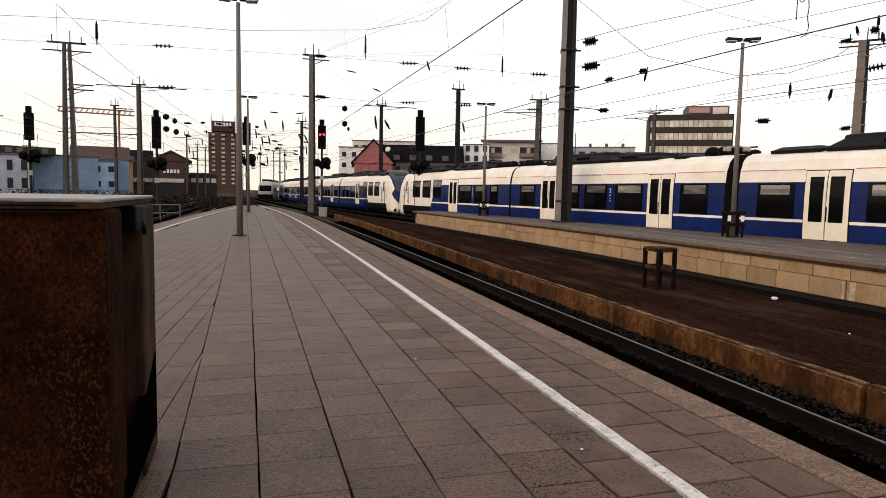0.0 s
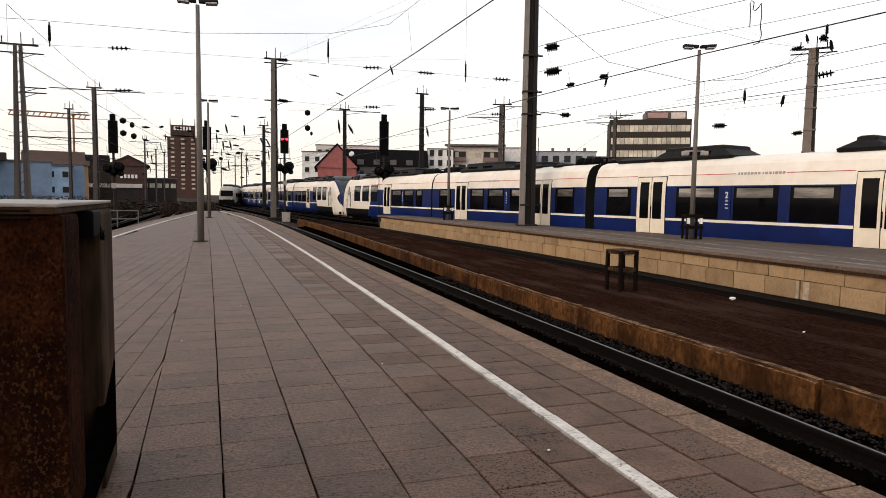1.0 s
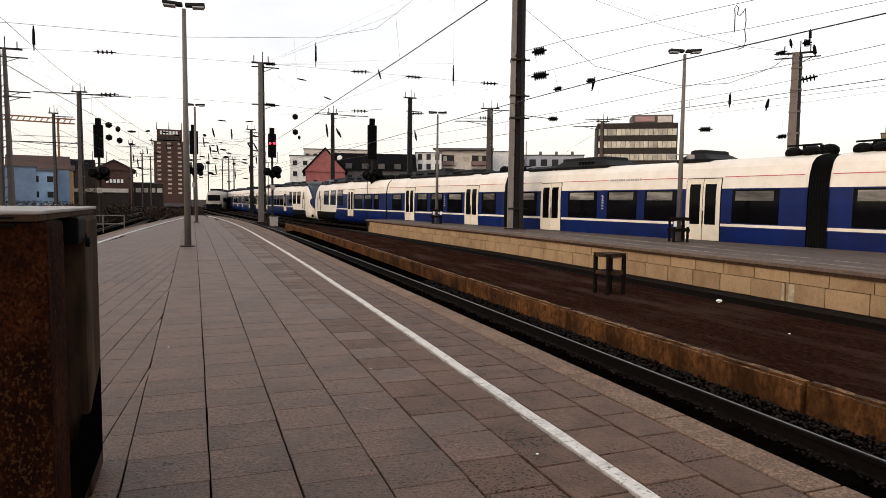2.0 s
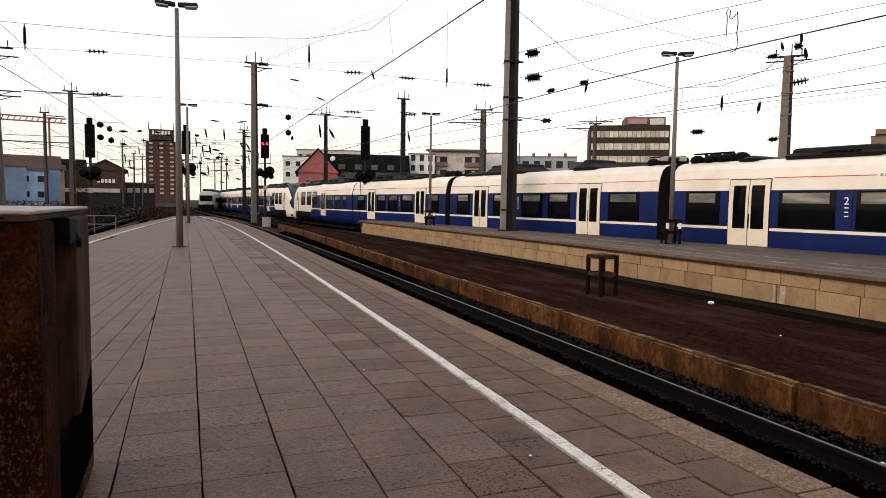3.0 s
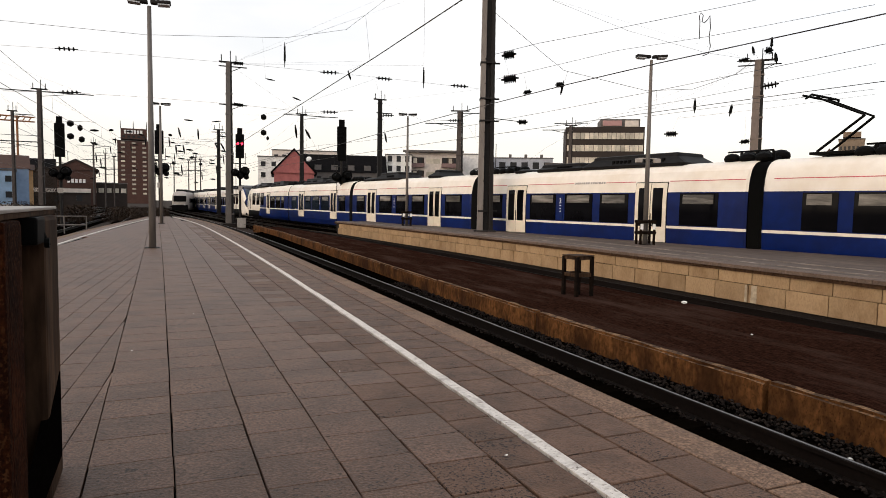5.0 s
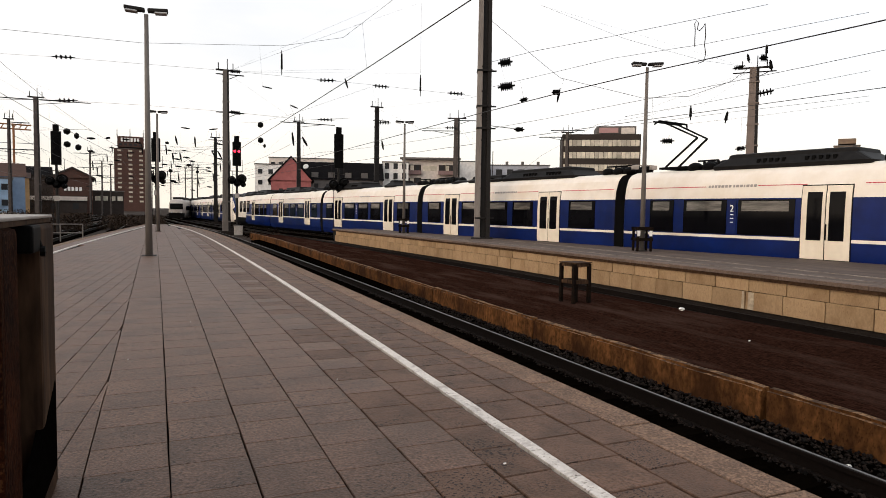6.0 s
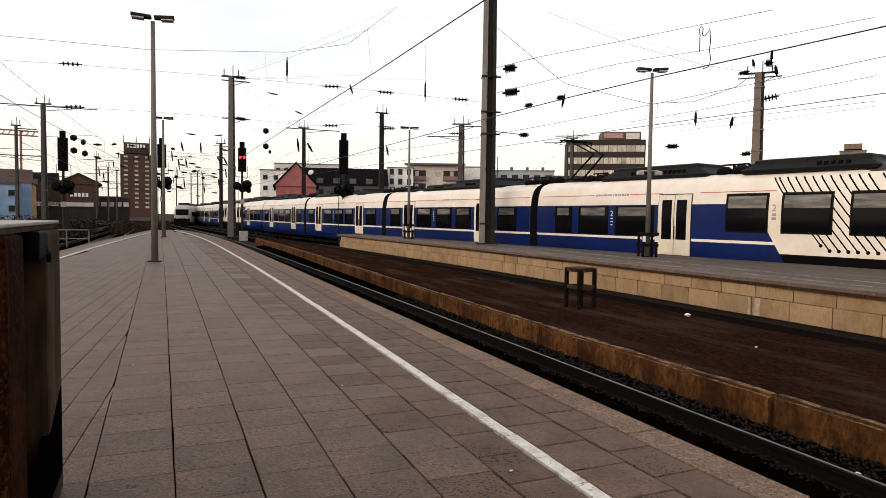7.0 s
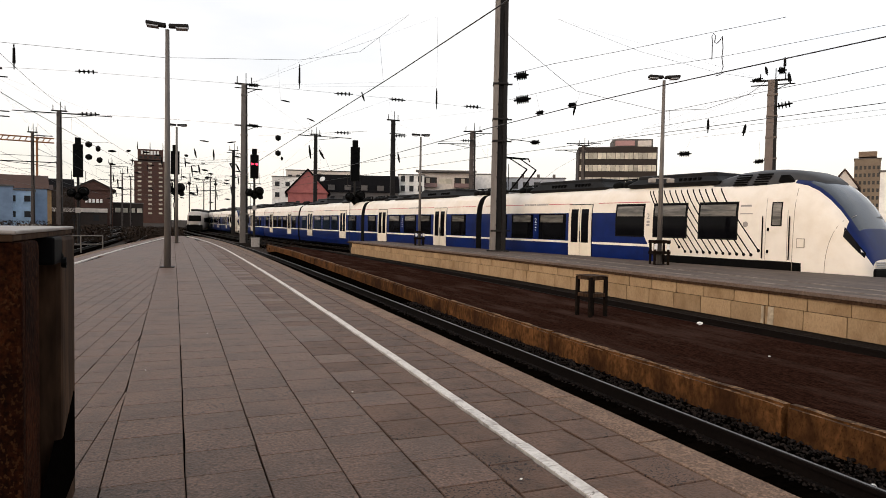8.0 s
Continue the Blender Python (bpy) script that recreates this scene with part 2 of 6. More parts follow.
M_SCREEN = mat("windscreen glass", (0.01, 0.016, 0.028), 0.1, gloss=0.45, vary=0.3, grain=1.5, stain=0.8, bump=0.0, coat=0.25)
M_SEAM = mat("panel seam", (0.28, 0.24, 0.2), 0.6, vary=0.1, bump=0)
M_PRINT = mat("grey lettering", (0.3, 0.27, 0.26), 0.5, vary=0.05, bump=0)
M_SIGNAL_RED = mat("red signal lens", (0.5, 0.01, 0.02), 0.3, vary=0, bump=0, glow=(1.0, 0.02, 0.05, 6))
M_CABINET = mat("grey cabinet", (0.36, 0.32, 0.29), 0.6, vary=0.1, grain=10, stain=2)
M_LITTER = mat("crumpled paper", (0.8, 0.78, 0.75), 0.8, vary=0.05)
M_WIRE = mat("overhead wire", (0.05, 0.045, 0.045), 0.6, 0.3, vary=0.1, bump=0)


def facade(name, base, rough=0.85):
    return mat(name, base, rough, vary=0.1, grain=1.5, stain=0.25, stain_amount=0.35, bump=0.1)


F_BRICK = facade("tower brick", (0.075, 0.036, 0.028))
F_WHITE = facade("white render", (0.82, 0.79, 0.76))
F_CREAM = facade("cream render", (0.62, 0.55, 0.5))
F_GREY = facade("grey render", (0.12, 0.108, 0.103))
F_BLUE = facade("pale blue render", (0.21, 0.28, 0.39))
F_PINK = facade("pink render", (0.34, 0.11, 0.105))
F_YELLOW = facade("ochre render", (0.5, 0.3, 0.14))
F_DARK = facade("dark panels", (0.035, 0.026, 0.022))
F_HALL = facade("hall brick", (0.07, 0.034, 0.026))
F_CYAN = facade("pale cyan render", (0.4, 0.53, 0.68))
F_MAUVE = facade("mauve balcony panels", (0.2, 0.13, 0.125))
# grey block's render; on the white house its blue-grey is painted shade
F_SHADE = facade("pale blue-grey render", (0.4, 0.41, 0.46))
F_ROOF = mat("dark roof tiles", (0.006, 0.0055, 0.006), 0.9, vary=0.3, grain=2.5, stain=0.4, bump=0.2, gloss=0.03)
F_ROOF_BROWN = facade("brown roof tiles", (0.06, 0.03, 0.022))
F_PANE = mat("far window", (0.012, 0.012, 0.014), 0.3, vary=0.3, grain=0.3, bump=0, per_piece=0.3)
F_PANE_LIGHT = mat("far window with blinds", (0.5, 0.45, 0.37), 0.4, vary=0.3, grain=0.5, bump=0, per_piece=0.3)
F_SIGN = mat("white sign", (0.8, 0.78, 0.76), 0.5, vary=0.02, bump=0)
F_SIGN_RED = mat("red sign", (0.4, 0.23, 0.22), 0.5, vary=0.02, bump=0)
F_ORANGE = mat("orange crane paint", (0.25, 0.1, 0.035), 0.6, vary=0.2, bump=0)
M_LEAF = mat("winter shrub", (0.025, 0.016, 0.011), 0.9, gloss=0.05, vary=0.5, grain=4)


# ---- mesh helpers ----
def box(bm, x0, x1, y0, y1, z0, z1, bevel=0.0):
    r = bmesh.ops.create_cube(bm, size=1, matrix=Matrix.LocRotScale(((x0 + x1) / 2, (y0 + y1) / 2, (z0 + z1) / 2), None, (x1 - x0, y1 - y0, z1 - z0)))
    if bevel:
        edges = list({e for v in r["verts"] for e in v.link_edges})
        bmesh.ops.bevel(bm, geom=edges, offset=bevel, segments=2, affect="EDGES", profile=0.6)
    return bm


def tube(bm, a, b, r0, r1=None, seg=8):
    a, b = Vector(a), Vector(b)
    d = b - a
    m = Matrix.Translation((a + b) / 2) @ d.to_track_quat("Z", "Y").to_matrix().to_4x4()
    bmesh.ops.create_cone(bm, cap_ends=True, segments=seg, radius1=r0, radius2=r0 if r1 is None else r1, depth=d.length, matrix=m)
    return bm


def ball(bm, c, r, squash=(1, 1, 1)):
    bmesh.ops.create_icosphere(bm, subdivisions=2, radius=r, matrix=Matrix.LocRotScale(c, None, squash))
    return bm


def part(name, bm, material, parent=None, label="", smooth=False):
    me = bpy.data.meshes.new(name)
    bm.to_mesh(me)
    bm.free()
    for m in material if isinstance(material, (list, tuple)) else [material]:
        me.materials.append(m)
    if smooth:
        for p in me.polygons:
            p.use_smooth = True
    ob = new(name, me)
    ob.parent = parent
    if label:
        ob["label"] = label
    return ob


def thing(name, label, category, m=None, group="", kind=""):
    ob = tagged(new(name), label, category, group, kind)
    ob.empty_display_size = 0.2
    if m is not None:
        ob.matrix_basis = m
    return ob


def solid(name, bm, material, label, category="", group="", kind="", smooth=False):
    return tagged(part(name, bm, material, None, "", smooth), label, category, group, kind)


def B():
    return bmesh.new()


def line_of(*knots):
    """A smooth plan line x(y) through a few knots."""
    ky, kx = [k[0] for k in knots], [k[1] for k in knots]

    def f(y):
        return float(np.mean([np.interp(y + d, ky, kx) for d in (-4, -2.5, -1, 0, 1, 2.5, 4)]))
    return f


def strip(bm, left, right, y0, y1, z0, z1, step=2.0):
    """A slab between two plan lines."""
    n = max(1, round((y1 - y0) / step))
    rings = []
    for i in range(n + 1):
        y = y0 + (y1 - y0) * i / n
        a, b = left(y), right(y)
        rings.append([bm.verts.new(p) for p in ((a, y, z0), (b, y, z0), (b, y, z1), (a, y, z1))])
    for p, q in zip(rings, rings[1:]):
        for k in range(4):
            bm.faces.new((p[k], p[(k + 1) % 4], q[(k + 1) % 4], q[k]))
    bm.faces.new(rings[0][::-1])
    bm.faces.new(rings[-1])
    bmesh.ops.recalc_face_normals(bm, faces=bm.faces)
    return bm


def off(f, d):
    return lambda y: f(y) + d


# plan lines, x over y
EDGE = line_of((-40, 2.0), (0, 2.62), (8, 2.75), (20, 2.9), (30, 2.95), (37, 2.82), (43, 2.55), (50, 2.0), (54, 1.3))
LINE = line_of((-40, 0.6), (0, 1.69), (4, 1.84), (8, 1.93), (14, 2.04), (20, 2.08), (28, 2.1), (34, 2.02), (41, 1.8), (51, 1.15), (54, 0.8))
LEFT = line_of((-40, -5.5), (0, -4.1), (25, -2.85), (30, -2.5), (37, -1.95), (48, -1.0), (54, -0.5))
KERB = line_of((-40, 4.8), (0, 5.6), (10, 5.7), (22, 6.1), (40, 6.6), (60, 6.4), (100, 4.5), (200, 2))
LOW_FAR = line_of((-40, 9.6), (0, 9.2), (10, 8.95), (25, 8.8), (40, 8.4), (48, 7.6))
EDGE_B = line_of((-40, 11.2), (0, 11.6), (10, 11.66), (20, 11.75), (27, 11.5), (34, 11.1), (44, 10.7))
TRACK = line_of((-40, 3.6), (0, 4.22), (8, 4.35), (20, 4.5), (35, 4.55), (55, 4.3), (80, 3.4), (120, 1.5), (200, -2))
TRACK_B = line_of((-40, 9.9), (0, 10.1), (20, 10.2), (34, 9.6), (50, 8.9), (80, 7.4), (120, 5.2), (200, 2))
TRAIN_SIDE = line_of((-90, 34.2), (-40, 26.1), (-20, 22.9), (0, 19.6), (5, 18.6), (12, 17.35), (20, 16.04), (27.5, 14.95), (35, 13.91), (42.5, 12.9), (50, 11.95), (60, 10.85), (70, 9.95), (80, 9.2), (95, 8.25), (110, 7.5), (130, 6.7), (160, 5.8), (200, 5.0), (260, 4.0))
RAIL_Z = -0.76


# ---- ground, platforms and tracks ----
bm = B()
bmesh.ops.create_grid(bm, x_segments=40, y_segments=40, size=2500, matrix=Matrix.Translation((0, 0, -1.02)))
solid("ground", bm, M_GROUND, "dark brown stony ground of the rail yard", "ground", kind="structure")


def track(line, y0, y1, label, sleepers_to, worn=True):
    """Two rails, sleepers and a ballast bed along a plan line."""
    t = thing("track", label, "railway track", group="tracks", kind="structure")
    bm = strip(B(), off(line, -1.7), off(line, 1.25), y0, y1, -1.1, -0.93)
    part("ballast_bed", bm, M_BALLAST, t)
    for side in (-0.75, 0.75):
        bm = strip(B(), off(line, side - 0.012), off(line, side + 0.012), y0, y1, RAIL_Z - 0.004, RAIL_Z + 0.002)
        rail = part("rail", bm, M_RAIL if worn else M_RAIL_RUST, t, "steel rail with a bright worn head" if worn else "dark rusted rail")
        bm = strip(B(), off(line, side - 0.034), off(line, side + 0.034), y0, y1, RAIL_Z - 0.04, RAIL_Z - 0.003)
        strip(bm, off(line, side - 0.012), off(line, side + 0.012), y0, y1, RAIL_Z - 0.14, RAIL_Z - 0.041)
        strip(bm, off(line, side - 0.07), off(line, side + 0.07), y0, y1, RAIL_Z - 0.165, RAIL_Z - 0.141)
        part("rail_foot", bm, M_RAIL_RUST, rail, "rusty brown rail foot")
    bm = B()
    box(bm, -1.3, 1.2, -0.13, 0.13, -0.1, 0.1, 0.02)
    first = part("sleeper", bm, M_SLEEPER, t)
    first.location = (line(y0), y0, -1.01)
    y = y0 + 0.65
    while y < sleepers_to:
        s = new("sleeper", first.data)
        s.parent, s.location = t, (line(y), y, -1.01)
        y += 0.65
    return t


track(TRACK, -12, 190, "railway track with one bright worn rail beside a stone platform", 40)
track(TRACK_B, -12, 190, "dark railway track in the trench below the block wall", 40, False)
track(lambda y: TRAIN_SIDE(y) + 1.4, -90, 250, "curving railway track under the long passenger train", 70)
track(lambda y: LEFT(y) - 1.6, -12, 120, "railway track along the other side of the platform", 50)
for k, d in enumerate((-6.5, -11.0, -15.5)):
    track(lambda y, d=d: d - 0.8 + 0.02 * y, 0, 190, "railway track of the station throat among ballast", 0)

bm = strip(B(), off(KERB, -0.1), off(KERB, -0.004), -12, 46, -1.0, -0.86)
strip(bm, off(KERB, -0.3), off(KERB, -0.1), -12, 46, -1.0, -0.885)
strip(bm, off(KERB, -0.5), off(KERB, -0.3), -12, 46, -1.0, -0.915)
solid("ballast_bank", bm, M_BALLAST, "dark ballast banked against the kerb", "ballast", kind="structure")

# loose stones between the rail and the kerb
verts, faces = [], []
for i in range(7500):
    y = 1.2 + 15 * random.random() ** 1.4
    x = random.uniform(TRACK(y) + 0.6, KERB(y) - 0.01)
    r = random.uniform(0.01, 0.026)
    z = -0.93 + 0.07 * min(1.0, max(0.0, (x - KERB(y) + 0.55) / 0.45)) + random.uniform(0, 0.035)
    k = len(verts)
    spin = random.random() * 6.28
    for a in range(4):
        rr = r * random.uniform(0.7, 1.3)
        verts.append((x + rr * math.cos(spin + a * 1.57), y + rr * math.sin(spin + a * 1.57), z + random.uniform(-0.4, 0.4) * r))
    verts.append((x, y, z + r * random.uniform(0.6, 1.0)))
    verts.append((x, y, z - r))
    for a in range(4):
        faces.append((k + a, k + (a + 1) % 4, k + 4))
        faces.append((k + (a + 1) % 4, k + a, k + 5))
me = bpy.data.meshes.new("ballast_stones")
me.from_pydata(verts, [], faces)
me.materials.append(M_STONE)
tagged(new("ballast_stones", me), "dark grey-brown crushed ballast stones beside the rail", "ballast", kind="stuff")

# the platform underfoot
PLATFORM = thing("platform", "long paved station platform that narrows to its far end", "platform", kind="structure")
bm = strip(B(), off(LEFT, 0.03), off(EDGE, -0.06), -30, 53.5, -1.05, -0.032)
part("platform_body", bm, M_JOINT, PLATFORM, "dark concrete platform body")

# kerb and low platform between the tracks
LOW = thing("low_platform", "low disused asphalt platform between two tracks with stained surface", "low platform", kind="structure")
bm = strip(B(), off(KERB, 0.15), LOW_FAR, -30, 46, -1.05, -0.535)
part("asphalt_surface", bm, M_ASPHALT, LOW, "dark worn asphalt with lighter scuffs")
y, lengths = -8.94, 4.55
k = 0
while y < 46:
    bm = strip(B(), lambda v: KERB(v) + 0.004 * (k % 3), off(KERB, 0.147), y + 0.03, y + lengths - 0.03, -1.05, -0.515 - 0.008 * (k % 2), 0.22)
    bmesh.ops.bevel(bm, geom=[e for e in bm.edges if all(v.co.z > -0.6 for v in e.verts) and abs(e.verts[0].co.x - e.verts[1].co.x) < 0.12], offset=0.03, segments=2, affect="EDGES")
    for v in bm.verts:
        if v.co.z > -0.62:
            v.co.z += random.uniform(-0.012, 0.004)
            v.co.x += random.uniform(-0.006, 0.005)
    bm.normal_update()
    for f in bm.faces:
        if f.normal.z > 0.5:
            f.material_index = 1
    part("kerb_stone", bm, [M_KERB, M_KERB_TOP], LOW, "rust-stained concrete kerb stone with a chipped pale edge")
    y += lengths
    k += 1

# far platform with block wall
FARP = thing("far_platform", "raised platform with sandy block wall and stone coping", "platform", kind="structure")
bm = strip(B(), off(EDGE_B, 0.2), off(TRAIN_SIDE, -0.12), -30, 42.4, -1.05, -0.004)
part("platform_body", bm, M_PLAT_B, FARP, "grey-brown paving worn along its length")
bm = strip(B(), off(EDGE_B, 0.06), off(EDGE_B, 0.2), -30, 42.36, -1.05, -0.1)
part("wall_core", bm, M_BASE, FARP)
for z0, z1, first, w in ((-0.398, -0.152, 8.35, 0.925), (-0.8, -0.41, 8.42, 0.93)):
    y = first - 19 * w
    while y < 41.5:
        bm = B()
        box(bm, 0, 0.12, 0.009, w - 0.009, z0, z1, 0.009)
        for v in bm.verts:
            v.co.z += random.uniform(-0.004, 0.004)
        p = part("wall_block", bm, M_BLOCK, FARP)
        p.location = (EDGE_B(y + w / 2) + random.uniform(-0.004, 0.006), y, 0)
        p.rotation_euler.z = -math.atan2(EDGE_B(y + w) - EDGE_B(y), w)
        y += w
y = -9.0
while y < 42:
    n = min(1.84, 42.4 - y)
    bm = strip(B(), off(EDGE_B, -0.075 + random.uniform(-0.006, 0.006)), off(EDGE_B, 0.32), y + 0.006, y + n - 0.006, -0.075, 0.0, 1)
    part("coping_slab", bm, M_COPING_B, FARP)
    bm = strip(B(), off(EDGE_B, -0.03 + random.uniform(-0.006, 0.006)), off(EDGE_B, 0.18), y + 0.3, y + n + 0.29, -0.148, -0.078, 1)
    part("coping_bed", bm, M_COPING_LOW, FARP, "dark bed course under the coping")
    y += 1.84
for a, w in ((10.06, 0.13), (10.3, 0.06)):
    bm = B()
    box(bm, 0, 0.015, 0, w, -0.79, -0.415, 0.004)
    for v in bm.verts:
        v.co.y += random.uniform(-0.012, 0.012)
    p = part("lime_streak", bm, M_LIME, FARP, "white lime run on the wall")
    p.location = (EDGE_B(10.2) - 0.011, a, 0)
bm = strip(B(), line_of((-10, 12.8), (10, 13.35), (25, 14.1), (40, 12.6)), line_of((-10, 12.9), (10, 13.47), (25, 14.2), (40, 12.68)), -10, 27, -0.004, 0.004)
part("safety_line", bm, M_LINE_OLD, FARP, "worn white safety line")
bm = strip(B(), off(EDGE_B, 0.72), off(EDGE_B, 0.84), -10, 40, -0.004, 0.004)
part("safety_line", bm, M_LINE_OLD, FARP, "worn white safety line")


# ---- things on the platforms ----
def platform_lamp(x, y, turn, label, guarded=False, horns=False):
    t = thing("platform_lamp", label, "lamp", pose(x, y, 0, 0, 0, turn), "platform lamps")
    bm = tube(B(), (0, 0, 0), (0, 0, 6.0), 0.088, 0.048, 14)
    part("pole", bm, M_STEEL, t, "grey steel pole", True)
    part("base_plate", box(B(), -0.17, 0.17, -0.17, 0.17, 0, 0.02, 0.004), M_STEEL_DARK, t)
    for s in (-1, 1):
        bm = B()
        box(bm, 0.03, 0.5, -0.13, 0.13, 0.0, 0.09, 0.03)
        for v in bm.verts:
            v.co.z += 0.05 + v.co.x * 0.05
            v.co.y *= 0.65 + 0.7 * v.co.x
            v.co.x *= s
        if s < 0:
            bmesh.ops.reverse_faces(bm, faces=bm.faces)
        h = part("lamp_head", bm, M_STEEL_DARK, t, "flat grey lamp head")
        h.location.z = 6.0
        bm = B()
        box(bm, 0.2, 0.48, -0.12, 0.12, -0.035, 0.0, 0.01)
        for v in bm.verts:
            v.co.z += 0.05 + v.co.x * 0.05
            v.co.x *= s
        if s < 0:
            bmesh.ops.reverse_faces(bm, faces=bm.faces)
        part("lamp_cover", bm, M_LAMP_GLASS, h, "pale clear cover")
    if guarded:
        for a in (-0.22, 0.22):
            for b in (-0.22, 0.22):
                part("guard_post", box(B(), a - 0.035, a + 0.035, b - 0.035, b + 0.035, 0, 0.8, 0.005), M_STOOL, t)
        for z in (0.34, 0.7):
            bm = B()
            for b in (-0.22, 0.22):
                box(bm, -0.29, 0.29, b - 0.02, b + 0.02, z, z + 0.1, 0.004)
            for a in (-0.22, 0.22):
                box(bm, a - 0.02, a + 0.02, -0.22, 0.22, z, z + 0.1, 0.004)
            part("guard_rail", bm, M_STOOL, t, "dark guard rail round the pole")
        for a in (-0.2, 0.2):
            part("sign_plate", box(B(), a - 0.05, a + 0.05, -0.262, -0.257, 0.5, 0.68, 0.002), F_SIGN, t, "small white plate on the guard")
    if horns:
        for s in (-1, 1):
            bm = box(B(), s * 0.3 - 0.11, s * 0.3 + 0.11, -0.08, 0.08, 2.68, 2.82, 0.03)
            tube(bm, (0, 0, 2.82), (s * 0.3, 0, 2.82), 0.02)
            part("loudspeaker", bm, M_CABINET, t, "pale loudspeaker on a short arm")
    return t


platform_lamp(-0.11, 18.2, -4, "tall grey steel lamp pole with two flat heads on the platform")
platform_lamp(0.22, 36.87, -4, "tall grey steel lamp pole near the platform's far end")
platform_lamp(14.8, 17.25, -22, "grey lamp pole with a dark guard frame on the far platform", True, True)
platform_lamp(12.7, 34.25, -14, "slim grey lamp pole with a guard frame before the train", True)


def steel_bin():
    """The big rusted box with a pale lid."""
    t = thing("storage_box", "chest-high rusted steel box with a pale lid on the platform", "box", pose(0, 0, 0))
    x0, x1, y0, y1, h = -1.75, -0.395, 2.2, 3.36, 1.15
    part("front_panel", box(B(), x0, x1 + 0.0, y0, y0 + 0.05, 0.0, h, 0.008), M_RUST, t, "rust-brown mottled sheet steel panel")
    part("back_panel", box(B(), x0, x1 - 0.02, y1 - 0.05, y1, 0, h, 0.008), M_RUST, t)
    part("side_panel", box(B(), x0, x0 + 0.05, y0 + 0.052, y1 - 0.052, 0, h, 0.004), M_RUST, t)
    part("recessed_side_panel", box(B(), x1 - 0.14, x1 - 0.1, y0 + 0.052, y1 - 0.052, 0.12, h, 0.004), M_RUST, t, "dark recessed side panel")
    part("corner_post", box(B(), x1 - 0.1, x1 - 0.004, y0 + 0.052, y0 + 0.3, 0.0, h, 0.02), M_RUST, t, "weathered brown corner post")
    bm = B()
    box(bm, x1 - 0.1, x1 - 0.002, y1 - 0.42, y1 - 0.052, 0.0, h, 0.02)
    part("corner_post", bm, M_RUST_EDGE, t, "weathered brown corner post")
    part("bottom_rail", box(B(), x1 - 0.12, x1 - 0.02, y0 + 0.302, y1 - 0.422, 0.0, 0.12, 0.01), M_RUST_EDGE, t)
    # no real recess: the opening's darkness is a black plate on the posts
    bm = B()
    pts = [(y0 + 0.22, 0.1), (y1 - 0.11, 0.1), (y1 - 0.11, 0.47), (y0 + 0.5, 0.26), (y0 + 0.22, 0.2)]
    a = [bm.verts.new((x1 + 0.002, p, z)) for p, z in pts]
    b = [bm.verts.new((x1 - 0.03, p, z)) for p, z in pts]
    bm.faces.new(a)
    bm.faces.new(b[::-1])
    for i in range(5):
        bm.faces.new((a[i], b[i], b[(i + 1) % 5], a[(i + 1) % 5]))
    bmesh.ops.recalc_face_normals(bm, faces=bm.faces)
    part("slot", bm, M_VOID, t, "slanted opening painted as a black plate")
    part("lid", box(B(), x0 - 0.01, x1 - 0.012, y0 - 0.014, y1 + 0.01, h + 0.022, h + 0.034, 0.004), M_LID, t, "thin pale weathered lid")
    part("lid_edge", box(B(), x0 - 0.006, x1 - 0.02, y0 - 0.01, y1 + 0.006, h + 0.002, h + 0.0215, 0.003), M_RUST_EDGE, t, "dark steel edge under the lid")
    for z in (h - 0.012, h + 0.01):
        part("edge_groove", box(B(), x0 - 0.004, x1 - 0.08, y0 - 0.014, y0 + 0.01, z, z + 0.006, 0.001), M_BLACK, t)
    part("corner_cap", box(B(), x1 - 0.11, x1 + 0.004, y1 - 0.62, y1 - 0.44, h - 0.1, h + 0.001, 0.01), M_BLACK, t, "black cap plate")
    bm = tube(B(), (x1 + 0.004, y1 - 0.46, h - 0.1), (x1 + 0.02, y1 - 0.46, h - 0.1), 0.02)
    tube(bm, (x1 - 0.02, y1 - 0.46, h - 0.02), (x1 + 0.015, y1 - 0.46, h - 0.11), 0.009)
    part("latch", bm, M_BLACK, t)


steel_bin()


def stool():
    t = thing("steel_stand", "dark rusted square stand with cross rails on the low platform", "stand", pose(7.62, 10.8, -0.535, 0, 0, 6))
    for a in (-0.19, 0.19):
        for b in (-0.19, 0.19):
            part("leg", box(B(), a - 0.032, a + 0.032, b - 0.032, b + 0.032, 0, 0.77, 0.005), M_STOOL, t)
    part("post", box(B(), -0.045, 0.045, -0.045, 0.045, 0, 0.72, 0.008), M_STOOL, t)
    for z, h in ((0.38, 0.075), (0.715, 0.062)):
        for b in (-0.19, 0.19):
            part("rail", box(B(), -0.22, 0.22, b - 0.022, b + 0.022, z, z + h, 0.004), M_RUST_EDGE, t, "lighter brown cross rail")
            part("rail", box(B(), b - 0.022, b + 0.022, -0.167, 0.167, z + 0.003, z + h - 0.003, 0.004), M_RUST_EDGE, t, "lighter brown cross rail")
    part("top_plate", box(B(), -0.225, 0.225, -0.225, 0.225, 0.782, 0.8, 0.004), M_RUST_EDGE, t)


stool()


def litter(x, y, z, s):
    bm = ball(B(), (0, 0, 0.03 * s), 0.07 * s, (1.3, 0.8, 0.55))
    for v in bm.verts:
        v.co += Vector((random.uniform(-1, 1), random.uniform(-1, 1), random.uniform(0, 1))) * 0.018 * s
    ob = solid("paper_scrap", bm, M_LITTER, "small crumpled white paper scrap on the ground", "litter", "litter")
    ob.location = (x, y, z)


